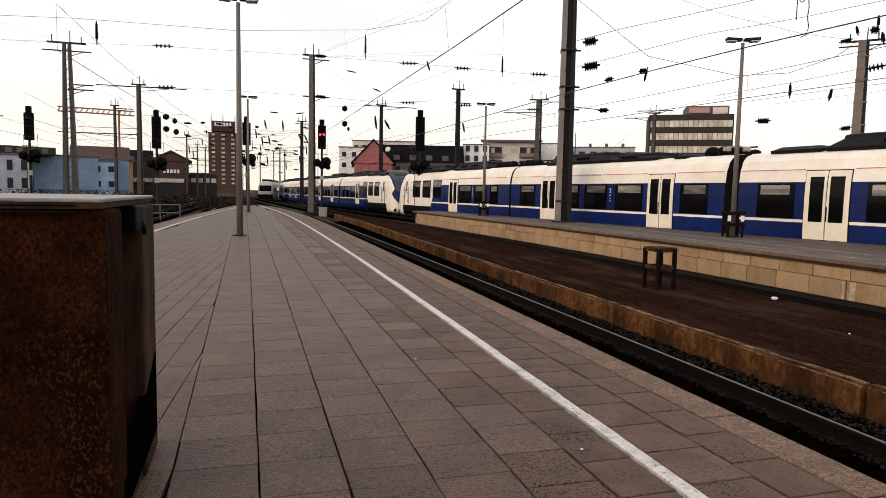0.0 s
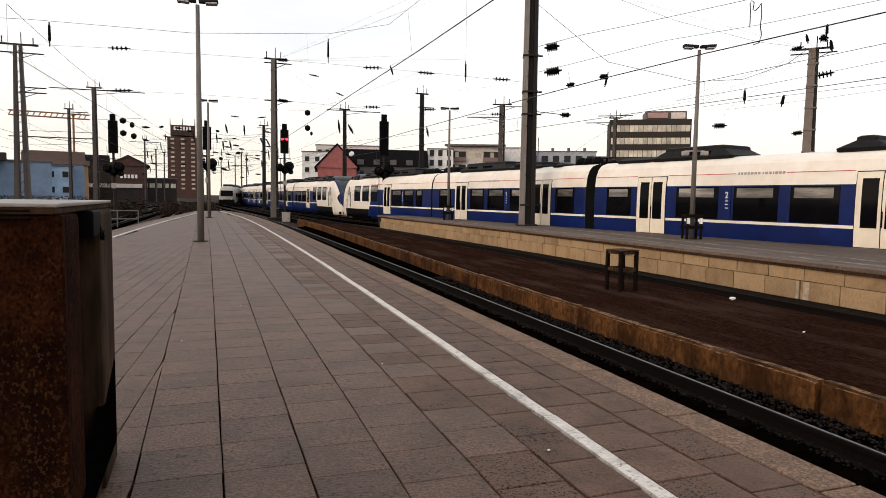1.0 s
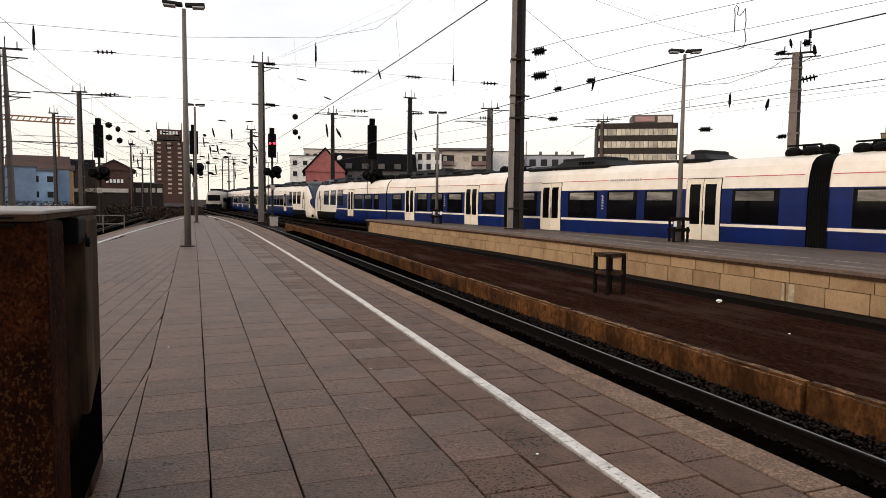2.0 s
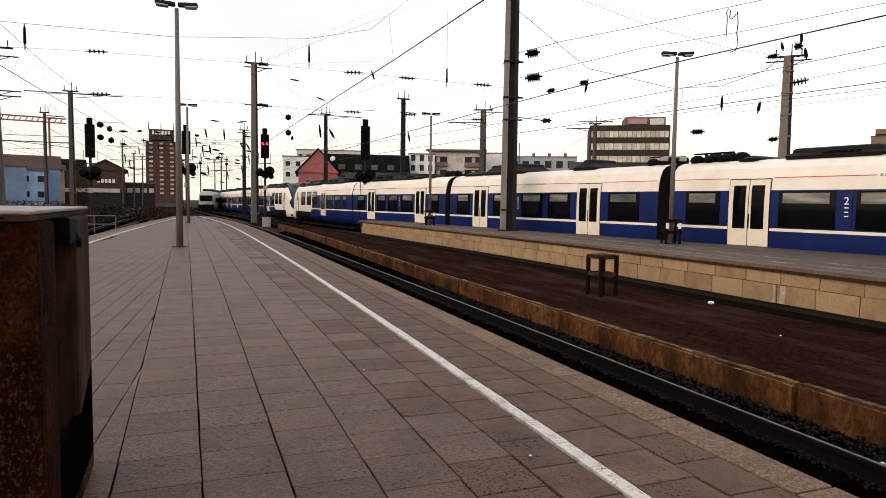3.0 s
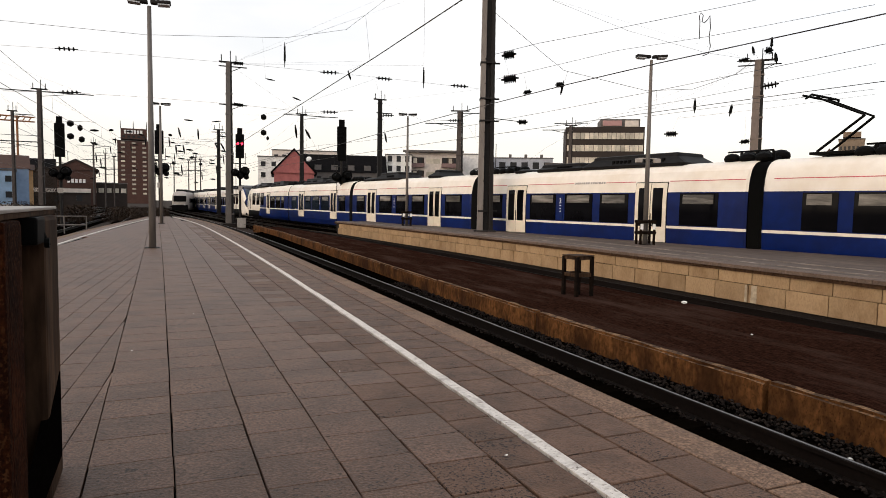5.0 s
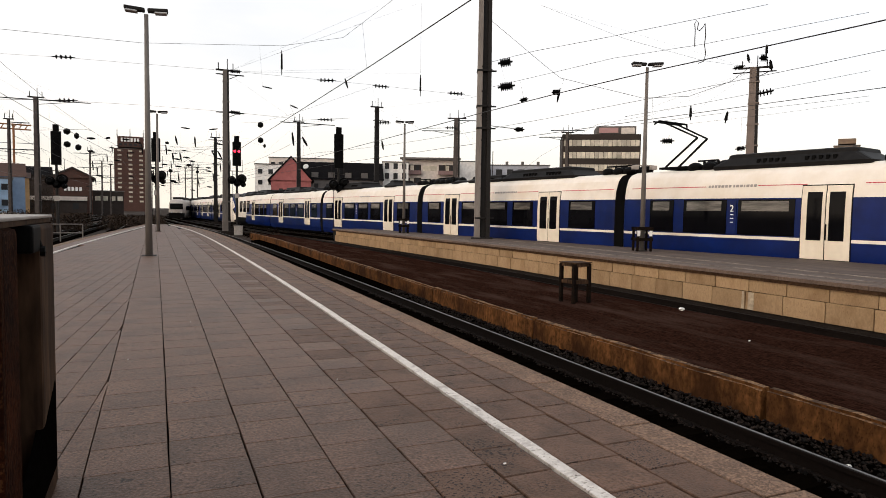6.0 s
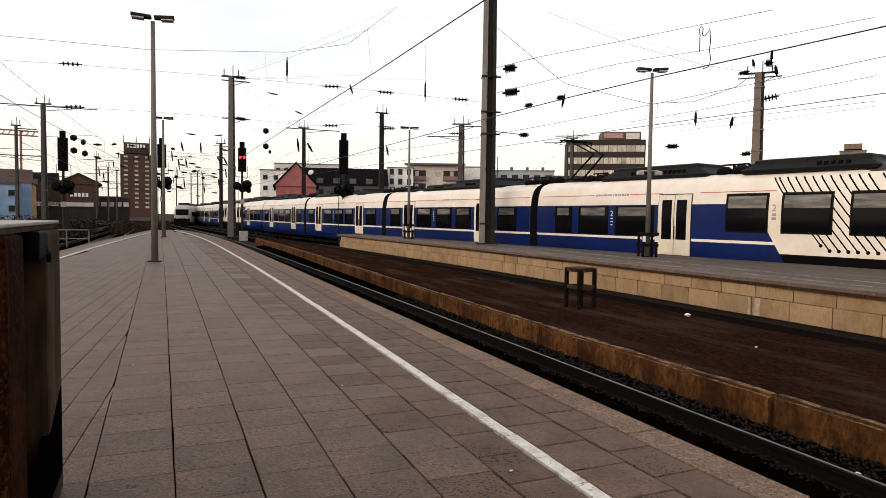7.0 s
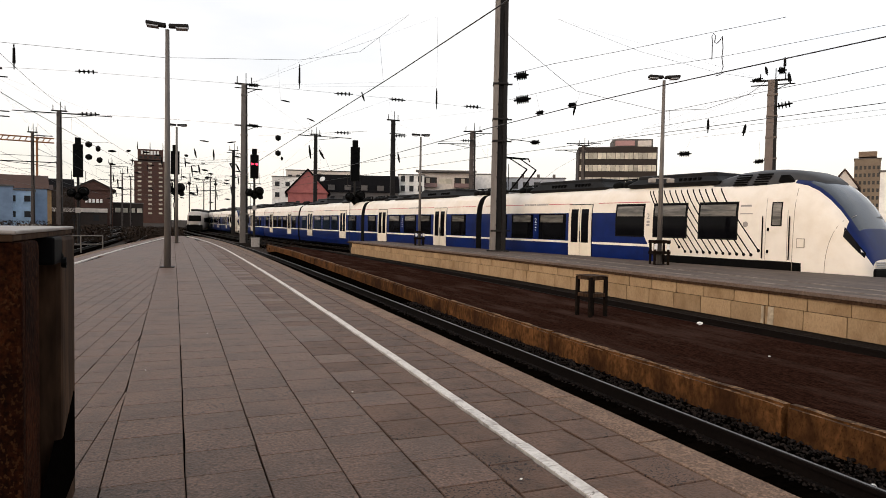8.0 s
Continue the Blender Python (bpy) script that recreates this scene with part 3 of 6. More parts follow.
litter(8.86, 9.2, -0.535, 0.7)
litter(7.6, 6.6, -0.535, 0.22)
litter(5.28, 3.9, -0.9, 0.45)
litter(5.35, 3.6, -0.9, 0.4)
litter(-0.2, 5.8, 0.0, 0.07)
litter(0.35, 7.5, 0.0, 0.06)
litter(1.55, 2.75, 0.0, 0.09)
litter(1.2, 4.6, 0.0, 0.07)


# ---- the train ----
W2 = 1.4
SIDE = [(0.28, 1.30), (0.62, 1.38), (0.98, 1.395), (1.24, 1.40), (1.33, 1.40), (2.05, 1.40), (2.5, 1.385), (2.9, 1.33), (3.2, 1.22), (3.3, 1.14), (3.4, 1.02), (3.5, 0.72), (3.54, 0.3)]


def side_x(z):
    return float(np.interp(z, [p[0] for p in SIDE], [p[1] for p in SIDE]))


RING = [(-w, z) for z, w in SIDE] + [(w, z) for z, w in SIDE[::-1]]
NOSE = [(0.24, 0.86, 1.16), (0.3, 1.03, 1.4), (0.44, 1.13, 1.7), (0.62, 1.19, 2.02), (0.82, 1.25, 2.36), (1.05, 1.31, 2.72), (1.32, 1.35, 3.04), (1.62, 1.38, 3.31), (1.95, 1.395, 3.5), (2.35, 1.4, 3.6), (2.9, 1.4, 3.58)]


def hull(stations, paint):
    """A closed car body through rings (y, half width, top); paint(y, z, w) picks the slot."""
    bm = B()
    rings = []
    for y, w, top in stations:
        ring = []
        for x, z in RING:
            zz = 0.28 + (z - 0.28) * (top - 0.28) / 3.26
            ring.append(bm.verts.new((x * w / W2, y, zz)))
        rings.append(ring)
    n = len(RING)
    for i, (p, q) in enumerate(zip(rings, rings[1:])):
        for k in range(n):
            f = bm.faces.new((p[k], p[(k + 1) % n], q[(k + 1) % n], q[k]))
            zk = (RING[k][1] + RING[(k + 1) % n][1]) / 2
            f.material_index = paint((stations[i][0] + stations[i + 1][0]) / 2, zk, abs(RING[k][0] + RING[(k + 1) % n][0]) / 2)
    for ring, flip in ((rings[0], False), (rings[-1], True)):
        f = bm.faces.new(ring[::-1] if flip else ring)
        f.material_index = 3 if flip or stations[0][1] > 1.3 else paint(stations[0][0], 1.0, 0)
    bmesh.ops.recalc_face_normals(bm, faces=bm.faces)
    return bm


def plate(bm, s, y0, y1, z0, z1, proud=0.012, skew=0.0, depth=0.03):
    """A panel on side s (-1 or 1) that follows the body's curve; skew slants it along the train."""
    zs = sorted({z0, z1, *[z for z, _ in SIDE if z0 < z < z1]})
    outer, inner = [], []
    for z in zs:
        d = skew * (z - z0)
        w = side_x(z)
        outer.append([bm.verts.new((s * (w + proud), y + d, z)) for y in (y0, y1)])
        inner.append([bm.verts.new((s * (w - depth), y + d, z)) for y in (y0, y1)])
    fs = []
    for i in range(len(zs) - 1):
        fs.append(bm.faces.new((outer[i][0], outer[i][1], outer[i + 1][1], outer[i + 1][0])))
        for j in (0, 1):
            fs.append(bm.faces.new((outer[i][j], outer[i + 1][j], inner[i + 1][j], inner[i][j])))
    for i in (0, -1):
        fs.append(bm.faces.new((outer[i][0], outer[i][1], inner[i][1], inner[i][0])))
    bmesh.ops.recalc_face_normals(bm, faces=fs)
    return bm


def flash(s, y1, z0, z1, slope, top=1.64):
    """A thin field from y1 forward to an edge that slants away below the height top."""
    bm = B()
    rows = []
    for z in sorted({z0, z1, *[v for v, _ in SIDE if z0 < v < z1]}):
        w, y0 = side_x(z), y1 - slope * (top - z) - 0.005
        rows.append([bm.verts.new(p) for p in ((s * (w + 0.006), y0, z), (s * (w + 0.006), y1, z), (s * (w - 0.02), y1, z), (s * (w - 0.02), y0, z))])
    for p, q in zip(rows, rows[1:]):
        for k in range(4):
            bm.faces.new((p[k], p[(k + 1) % 4], q[(k + 1) % 4], q[k]))
    bm.faces.new(rows[0][::-1])
    bm.faces.new(rows[-1])
    bmesh.ops.recalc_face_normals(bm, faces=bm.faces)
    return bm


def car_door(t, s, y0, y1):
    mid = (y0 + y1) / 2
    d = part("door", plate(plate(B(), s, y0, mid - 0.015, 0.74, 2.84, 0.03), s, mid + 0.015, y1, 0.74, 2.84, 0.03), M_CREAM, t, "cream double sliding door")
    part("door_seal", plate(B(), s, y0 - 0.025, y1 + 0.025, 0.72, 2.87, 0.012), M_RUBBER, d, "dark rubber seal")
    for a, b in ((y0 + 0.16, mid - 0.1), (mid + 0.1, y1 - 0.16)):
        part("door_window", plate(B(), s, a, b, 1.28, 2.66, 0.036), M_GLASS, d, "tall dark door window")
    bm = B()
    box(bm, s * (W2 + 0.05) - 0.012, s * (W2 + 0.05) + 0.012, mid - 0.05, mid - 0.02, 1.3, 1.75, 0.004)
    part("handle", bm, M_BLACK, d)


def windows(t, s, spans, z0=1.36, z1=2.46, frame_width=0.0):
    for a, b in spans:
        w = part("window", plate(B(), s, a, b, z0, z1, 0.012), M_GLASS, t, "dark tinted window")
        if frame_width:
            part("window_frame", plate(B(), s, a - frame_width, b + frame_width, z0 - frame_width, z1 + frame_width, 0.006), M_RUBBER, w, "black rubber frame")
        # vent pane across the window's top, its reflection painted as pale colour
        if frame_width:
            part("vent_pane", plate(B(), s, a + 0.03, b - 0.03, z1 - 0.42, z1 - 0.04, 0.016), M_GLASS_PALE, w, "tilting vent pane with a painted pale reflection")
        else:
            part("vent_pane", plate(B(), s, a + 0.18, b - 0.12, z1 - 0.36, z1 - 0.05, 0.016), M_GLASS_PALE, w, "tilting vent pane with a painted pale reflection")


def class_mark(t, s, y):
    """The blue panel with the class figure."""
    p = part("class_panel", plate(B(), s, y - 0.15, y + 0.15, 1.38, 2.44, 0.02), M_BLUE, t, "blue panel with a white class figure")
    c = bpy.data.curves.new("figure", "FONT")
    c.body, c.size, c.extrude, c.align_x = "2", 0.3, 0.002, "CENTER"
    ob = new("figure", c)
    deps = bpy.context.evaluated_depsgraph_get()
    me = bpy.data.meshes.new_from_object(ob.evaluated_get(deps))
    bpy.data.objects.remove(ob)
    me.materials.clear()
    me.materials.append(F_SIGN)
    f = new("figure", me)
    f.parent = p
    f.matrix_basis = pose(s * (W2 + 0.024), y, 2.08, 90, 0, 90 * s)
    for z in (2.0, 1.88, 1.76):
        part("pictogram", plate(B(), s, y - 0.06, y + 0.05, z - 0.03, z, 0.023), F_SIGN, p, "small white mark")


def class_figure(t, s, y):
    """The grey class figure on the white paint."""
    c = bpy.data.curves.new("figure", "FONT")
    c.body, c.size, c.extrude, c.align_x = "2", 0.3, 0.002, "CENTER"
    ob = new("figure", c)
    me = bpy.data.meshes.new_from_object(ob.evaluated_get(bpy.context.evaluated_depsgraph_get()))
    bpy.data.objects.remove(ob)
    me.materials.clear()
    me.materials.append(M_PRINT)
    f = new("class_figure", me)
    f.parent = t
    f.matrix_basis = pose(s * (W2 + 0.006), y, 2.26, 90, 0, 90 * s)
    for z in (2.12, 2.0):
        part("pictogram", plate(B(), s, y - 0.07, y + 0.07, z, z + 0.08, 0.005), M_PRINT, t)


def lettering(t, s, y):
    """A row of grey bars where the company's name stands on the white band."""
    x = y - 0.85
    for w in (0.09, 0.08, 0.1, 0.05, 0.09, 0.1, 0.06, 0.0, 0.09, 0.09, 0.1, 0.08, 0.09, 0.08, 0.07):
        if w:
            part("name_bar", plate(B(), s, x, x + w, 2.85, 2.93, 0.006), M_PRINT, t, "small grey mark")
        x += w + 0.035


def roof_box(t, y0, y1, h=0.62, w=0.95, slope=0.7):
    bm = B()
    box(bm, -w, w, y0, y1, 3.42, 3.5 + h, 0.14)
    for v in bm.verts:
        if v.co.z > 3.6:
            v.co.x *= 0.78
            v.co.y += slope if v.co.y < (y0 + y1) / 2 else -slope
    b = part("roof_unit", bm, M_ROOF, t, "dark grey streamlined roof unit")
    n = int((y1 - y0) / 2.4)
    for i, s in [(i, s) for i in range(n) for s in (-1, 1)]:
        y = y0 + slope + 0.5 + i * (y1 - y0 - 2 * slope - 1) / max(1, n)
        bm = box(B(), s * (w * 0.9) - 0.04, s * (w * 0.9) + 0.04, y, y + 1.1, 3.6, 3.62)
        for k in range(5):
            box(bm, s * (w * 0.9) - 0.045, s * (w * 0.9) + 0.045, y + 0.2 * k, y + 0.2 * k + 0.1, 3.61, 3.5 + h * 0.55, 0.01)
        part("vent_grille", bm, M_BLACK, b, "black louvred grille")


def roof_gear(t, y0, y1):
    bm = B()
    y = y0
    while y < y1:
        tube(bm, (-0.4, y, 3.5), (-0.4, y, 3.82), 0.07, 0.05, 8)
        ball(bm, (0.25, y + 0.15, 3.68), 0.24, (1, 1.3, 0.9))
        ball(bm, (-0.62, y + 0.2, 3.6), 0.2, (1, 1.4, 0.9))
        box(bm, -0.5, 0.5, y, y + 0.2, 3.5, 3.66, 0.02)
        y += 0.55
    tube(bm, (-0.4, y0, 3.84), (-0.4, y1, 3.84), 0.03)
    part("roof_gear", bm, M_BLACK, t, "black insulators and cables on the roof")


def underframe(t, y0, y1, bogies):
    part("underframe", box(B(), -1.15, 1.15, y0 + 0.6, y1 - 0.6, 0.16, 0.4, 0.03), M_BLACK, t, "dark underframe")
    for y in bogies:
        b = part("bogie", box(box(B(), -1.12, -0.9, y - 1.4, y + 1.4, 0.35, 0.62, 0.04), 0.9, 1.12, y - 1.4, y + 1.4, 0.35, 0.62, 0.04), M_BLACK, t)
        for d in (-0.95, 0.95):
            bm = tube(B(), (-0.8, y + d, 0.42), (-0.68, y + d, 0.42), 0.42, 0.42, 20)
            tube(bm, (0.68, y + d, 0.42), (0.8, y + d, 0.42), 0.42, 0.42, 20)
            tube(bm, (-0.7, y + d, 0.42), (0.7, y + d, 0.42), 0.07)
            part("wheelset", bm, M_RAIL_RUST, b)


def bellows(t, y, fold=0.043):
    bm = B()
    n, r = len(RING), []
    for k in range(15):
        grow = 0.985 if k % 2 else 0.945
        r.append([bm.verts.new((x * grow, y - 0.3 + k * fold, 0.3 + (z - 0.3) * grow)) for x, z in RING])
    for p, q in zip(r, r[1:]):
        for i in range(n):
            bm.faces.new((p[i], p[(i + 1) % n], q[(i + 1) % n], q[i]))
    bm.faces.new(r[0])
    bm.faces.new(r[-1][::-1])
    bmesh.ops.recalc_face_normals(bm, faces=bm.faces)
    part("bellows", bm, M_RUBBER, t, "ribbed black gangway bellows")


def paint_mid(y, z, w):
    return 1 if z < 1.24 else 0 if z < 1.33 else 1 if z < 2.5 else 0


PAINT = [M_WHITE, M_BLUE, M_GLASS, M_BLACK, M_SCREEN]
L_CAB, L_MID = 18.62, 15.1


def red_line(t, s, spans):
    for a, b in spans:
        part("red_line", plate(B(), s, a, b, 2.875, 2.9, 0.004), M_RED, t, "thin red line along the white band")


def mid_car(doors, panes, joined, units, gear):
    t = thing("train_car", "blue and white train car with cream doors and roof units", "train car", group="train cars")
    start = 0.5 if joined else 0.0
    ys = [start, start + 0.06, L_MID / 2, L_MID - 0.06, L_MID]
    part("body", hull([(y, W2 - (0.05 if y in (start, L_MID) else 0), 3.54) for y in ys], paint_mid), PAINT, t, "blue and white painted body")
    for s in (-1, 1):
        for a in doors:
            car_door(t, s, a, a + 1.4)
        windows(t, s, panes)
        class_mark(t, s, panes[2][1] + 0.25)
        lettering(t, s, 7.4)
        red_line(t, s, ((start + 0.1, doors[0] - 0.08), (doors[0] + 1.48, 6.5), (8.3, doors[1] - 0.08), (doors[1] + 1.48, L_MID - 0.1)))
    for a, b, h in units:
        roof_box(t, a, b, h, 0.95, 0.45 if h > 0.35 else 0.12)
    for a, b in gear:
        roof_gear(t, a, b)
    underframe(t, 0, L_MID, (0.0,))
    if joined:
        bellows(t, L_MID + 0.3)
    return t


def nose_at(y):
    """Half width and top of the nose at y."""
    k = [n[0] for n in NOSE]
    return float(np.interp(y, k, [n[1] for n in NOSE])), float(np.interp(y, k, [n[2] for n in NOSE]))


def nose_point(s, y, z, proud):
    w, top = nose_at(y)
    zz = 0.28 + (z - 0.28) * 3.26 / (top - 0.28)
    return (s * (side_x(min(zz, 3.5)) * w / W2 + proud), y - proud * 0.4, z)


def nose_seam(s, y0, lean):
    """A thin line up the nose's side that leans forward with height."""
    bm = B()
    rows = []
    for k in range(13):
        z = 0.4 + 2.0 * k / 12 if lean else 0.6 + 2.6 * k / 12
        y = y0 - lean * (k / 12) ** 3 - (0.06 * k / 12 if not lean else 0)
        rows.append([bm.verts.new(nose_point(s, y + d, z, p)) for d, p in ((-0.008, 0.006), (0.008, 0.006), (0.008, -0.02), (-0.008, -0.02))])
    for p, q in zip(rows, rows[1:]):
        for k in range(4):
            bm.faces.new((p[k], p[(k + 1) % 4], q[(k + 1) % 4], q[k]))
    bmesh.ops.recalc_face_normals(bm, faces=bm.faces)
    return bm


def nose_patch(s, y0, y1, low, high):
    """A slanted lens that follows the nose between two heights at each end."""
    bm = B()
    rows = []
    for k in range(5):
        f = k / 4
        y = y0 + (y1 - y0) * f
        a, b = low[0] + (high[0] - low[0]) * f, low[1] + (high[1] - low[1]) * f
        rows.append([bm.verts.new(nose_point(s, y, z, p)) for z, p in ((a, 0.012), (b, 0.012), (b, -0.04), (a, -0.04))])
    for p, q in zip(rows, rows[1:]):
        for k in range(4):
            bm.faces.new((p[k], p[(k + 1) % 4], q[(k + 1) % 4], q[k]))
    bm.faces.new(rows[0][::-1])
    bm.faces.new(rows[-1])
    bmesh.ops.recalc_face_normals(bm, faces=bm.faces)
    return bm


def roof_fairing(t):
    """The rounded grey hood over the cab, with slots on both sides."""
    bm = B()
    rows = []
    for y, w, z in ((1.72, 0.7, 3.44), (2.0, 0.95, 3.62), (2.4, 1.08, 3.76), (2.9, 1.14, 3.84), (3.6, 1.14, 3.86), (4.4, 1.12, 3.8), (5.2, 1.1, 3.62), (5.7, 1.08, 3.46)):
        rows.append([bm.verts.new((x * w, y, 3.2 + (z - 3.2) * h)) for x, h in ((-1, 0.0), (-0.97, 0.4), (-0.84, 0.8), (-0.6, 0.97), (0, 1.0), (0.6, 0.97), (0.84, 0.8), (0.97, 0.4), (1, 0.0))])
    for p, q in zip(rows, rows[1:]):
        for a, b, c, d in zip(p, p[1:], q[1:], q):
            bm.faces.new((a, b, c, d))
    bm.faces.new(rows[0])
    bm.faces.new(rows[-1][::-1])
    bmesh.ops.recalc_face_normals(bm, faces=bm.faces)
    f = part("roof_fairing", bm, M_FAIRING, t, "rounded grey hood over the cab", True)
    for s in (-1, 1):
        for y in (3.5, 4.2):
            for k in range(5):
                x = (1.135 - 0.028 * k) * 1.0
                bm = box(B(), s * x - 0.03, s * x + 0.03, y - 0.24 - 0.03 * k, y + 0.24 - 0.03 * k, 3.36 + 0.075 * k, 3.4 + 0.075 * k, 0.006)
                part("slot", bm, M_BLACK, f, "black air slot")
        bm = box(B(), s * 1.06 - 0.05, s * 1.06 + 0.05, 2.35, 2.95, 3.34, 3.62, 0.01)
        for v in bm.verts:
            if v.co.z > 3.5:
                v.co.y += 0.22 if v.co.y < 2.6 else -0.12
        part("vent_opening", bm, M_BLACK, f, "black slanted vent")
    return f


def cab_car(raised):
    t = thing("train_end_car", "white and blue train end car with sloping nose and black stripes", "train car", group="train cars")

    def paint(y, z, w):
        if y < 2.3:
            if z > 3.42 and 0.7 < y < 2.0:
                return 4
            if z < 0.98 and y > 2.1:
                return 3
            return 1 if z > (3.3 if y > 0.85 else 3.0) else 0
        if y < 7.9:
            return 3 if z < 0.98 and y > 2.3 else 0
        return paint_mid(y, z, w)
    st = NOSE + [(4.0, 1.4, 3.54), (7.9, 1.4, 3.54), (12.0, 1.4, 3.54), (L_CAB - 0.06, 1.4, 3.54), (L_CAB, 1.35, 3.54)]
    part("body", hull(st, paint), PAINT, t, "white body with blue rear part and blue windscreen surround", True)
    for s in (-1, 1):
        # slanted join of the white and the blue field
        part("blue_flash", flash(s, 7.91, 0.45, 1.24, 0.6), M_BLUE, t, "slanted edge of the blue paint")
        part("blue_flash", flash(s, 7.91, 1.33, 1.64, 0.6), M_BLUE, t, "slanted edge of the blue paint")
        part("line_tip", flash(s, 7.91, 1.24, 1.33, 0.6), M_WHITE, t, "end of the white line")
        part("cab_door", plate(B(), s, 2.4, 3.08, 1.0, 2.95, 0.01), M_WHITE, t, "narrow white cab door")
        part("cab_door_seal", plate(B(), s, 2.385, 3.095, 0.985, 2.965, 0.005), M_PRINT, t)
        part("cab_window_frame", plate(B(), s, 2.57, 2.91, 2.05, 2.79, 0.016), M_RUBBER, t, "black rubber frame")
        part("door_lock", plate(B(), s, 2.97, 3.03, 1.9, 2.0, 0.03), M_BLACK, t)
        part("door_lock", plate(B(), s, 2.97, 3.03, 1.22, 1.32, 0.03), M_BLACK, t)
        part("cab_window", plate(B(), s, 2.61, 2.87, 2.09, 2.75, 0.02), M_GLASS_PALE, t, "small dark cab window")
        for a in (2.32, 3.18):
            bm = tube(B(), (s * 1.43, a, 1.05), (s * 1.43, a, 2.35), 0.018)
            part("grab_rail", bm, M_BLACK, t)
        windows(t, s, ((4.1, 5.5), (6.05, 7.45)), 1.64, 2.78, 0.05)
        windows(t, s, ((7.95, 9.3),), 1.64, 2.78, 0.05)
        windows(t, s, ((12.2, 14.0), (14.4, 16.0), (16.4, 17.4)))
        car_door(t, s, 10.65, 12.0)
        class_mark(t, s, 14.2)
        class_figure(t, s, 7.72)
        lettering(t, s, 14.3)
        red_line(t, s, ((7.7, 10.35), (11.9, 13.4), (15.2, 18.3)))
        for k in range(13 if raised else 0):
            y, low = 6.3 - 0.25 * k, 1.14 + (0.14 if k in (0, 12) else 0.0)
            bm = plate(B(), s, y - 0.026, y + 0.026, low, 3.3, 0.004, 0.78)
            tube(bm, (s * 1.38, y, low), (s * 1.406, y, low), 0.055, 0.055, 10)
            part("stripe", bm, M_BLACK, t, "black diagonal stripe ending in a dot")
        for i, z in enumerate((2.66, 2.42)):
            part("print_bar", plate(B(), s, 3.6 - 0.06 * i, 3.98, z, z + 0.06 - 0.03 * i, 0.004), M_PRINT, t, "small grey mark")
        part("headlight", nose_patch(s, 0.36, 0.86, (1.2, 1.34), (1.78, 2.06)), M_GLASS, t, "dark slanted headlight")
        part("fog_lamp", box(B(), s * 1.0 - 0.16, s * 1.0 + 0.16, 0.3, 0.62, 0.36, 0.6, 0.03), M_BLACK, t, "black lamp housing low on the nose")
        part("nose_seam", nose_seam(s, 1.3, 0.5), M_SEAM, t, "fine seam round the nose cover")
        part("cab_seam", nose_seam(s, 2.24, 0.0), M_SEAM, t, "fine seam before the cab door")
        part("hatch", plate(B(), s, 1.86, 2.1, 1.42, 1.7, 0.004), M_SEAM, t, "small square hatch")
        part("hatch_cover", plate(B(), s, 1.88, 2.08, 1.44, 1.68, 0.007), M_WHITE, t)
        part("round_mark", tube(B(), (s * 1.38, 3.78, 2.1), (s * 1.402, 3.78, 2.1), 0.09, 0.09, 16), M_PRINT, t, "small round grey mark")
        part("door_head_seam", plate(B(), s, 2.3, 3.2, 3.06, 3.075, 0.004), M_SEAM, t)
    part("front_skirt", box(B(), -0.8, 0.8, 0.19, 0.9, 0.24, 0.9, 0.05), M_BLACK, t, "black coupler cover")
    for k in range(3):
        part("grille_bar", box(B(), -0.72, 0.72, 0.19, 0.4, 0.93 + 0.06 * k, 0.965 + 0.06 * k, 0.01), M_LAMP_GLASS, t, "bright grille bar")
    bm = tube(B(), (0, -0.15, 0.55), (0, 0.4, 0.55), 0.16, 0.2, 12)
    part("coupler", bm, M_BLACK, t)
    bm = B()
    tube(bm, (-0.1, 0.6, 1.86), (0.35, 1.0, 2.5), 0.014)
    part("wiper", bm, M_BLACK, t)
    roof_fairing(t)
    roof_box(t, 5.0, 9.1, 0.4, 1.1, 0.3)
    roof_box(t, 10.4, 15.3, 0.46, 0.95, 0.45)
    roof_gear(t, 9.2, 10.2)
    roof_gear(t, 15.4, 16.2)
    if not raised:
        roof_gear(t, 16.4, 17.4)
        underframe(t, 2.4, L_CAB, (3.6,))
        bellows(t, L_CAB + 0.3, 0.034)
        return t
    # pantograph
    p = part("pantograph_base", box(B(), -0.6, 0.6, 16.3, 17.7, 3.6, 3.68, 0.02), M_BLACK, t, "black pantograph base")
    bm = B()
    for s in (-0.35, 0.35):
        tube(bm, (s, 17.6, 3.7), (s * 0.8, 16.35, 4.68), 0.04)
        tube(bm, (s * 0.8, 16.35, 4.68), (s, 17.7, 5.33), 0.03)
    part("pantograph_arm", bm, M_BLACK, p, "raised black pantograph arm")
    bm = tube(B(), (-0.8, 17.6, 5.35), (0.8, 17.6, 5.35), 0.035)
    tube(bm, (-0.8, 17.85, 5.35), (0.8, 17.85, 5.35), 0.035)
    for s in (-1, 1):
        tube(bm, (s * 0.8, 17.6, 5.35), (s * 0.95, 17.7, 5.22), 0.03)
    part("pantograph_bow", bm, M_BLACK, p)
    underframe(t, 2.4, L_CAB, (3.6,))
    bellows(t, L_CAB + 0.3, 0.034)
    return t


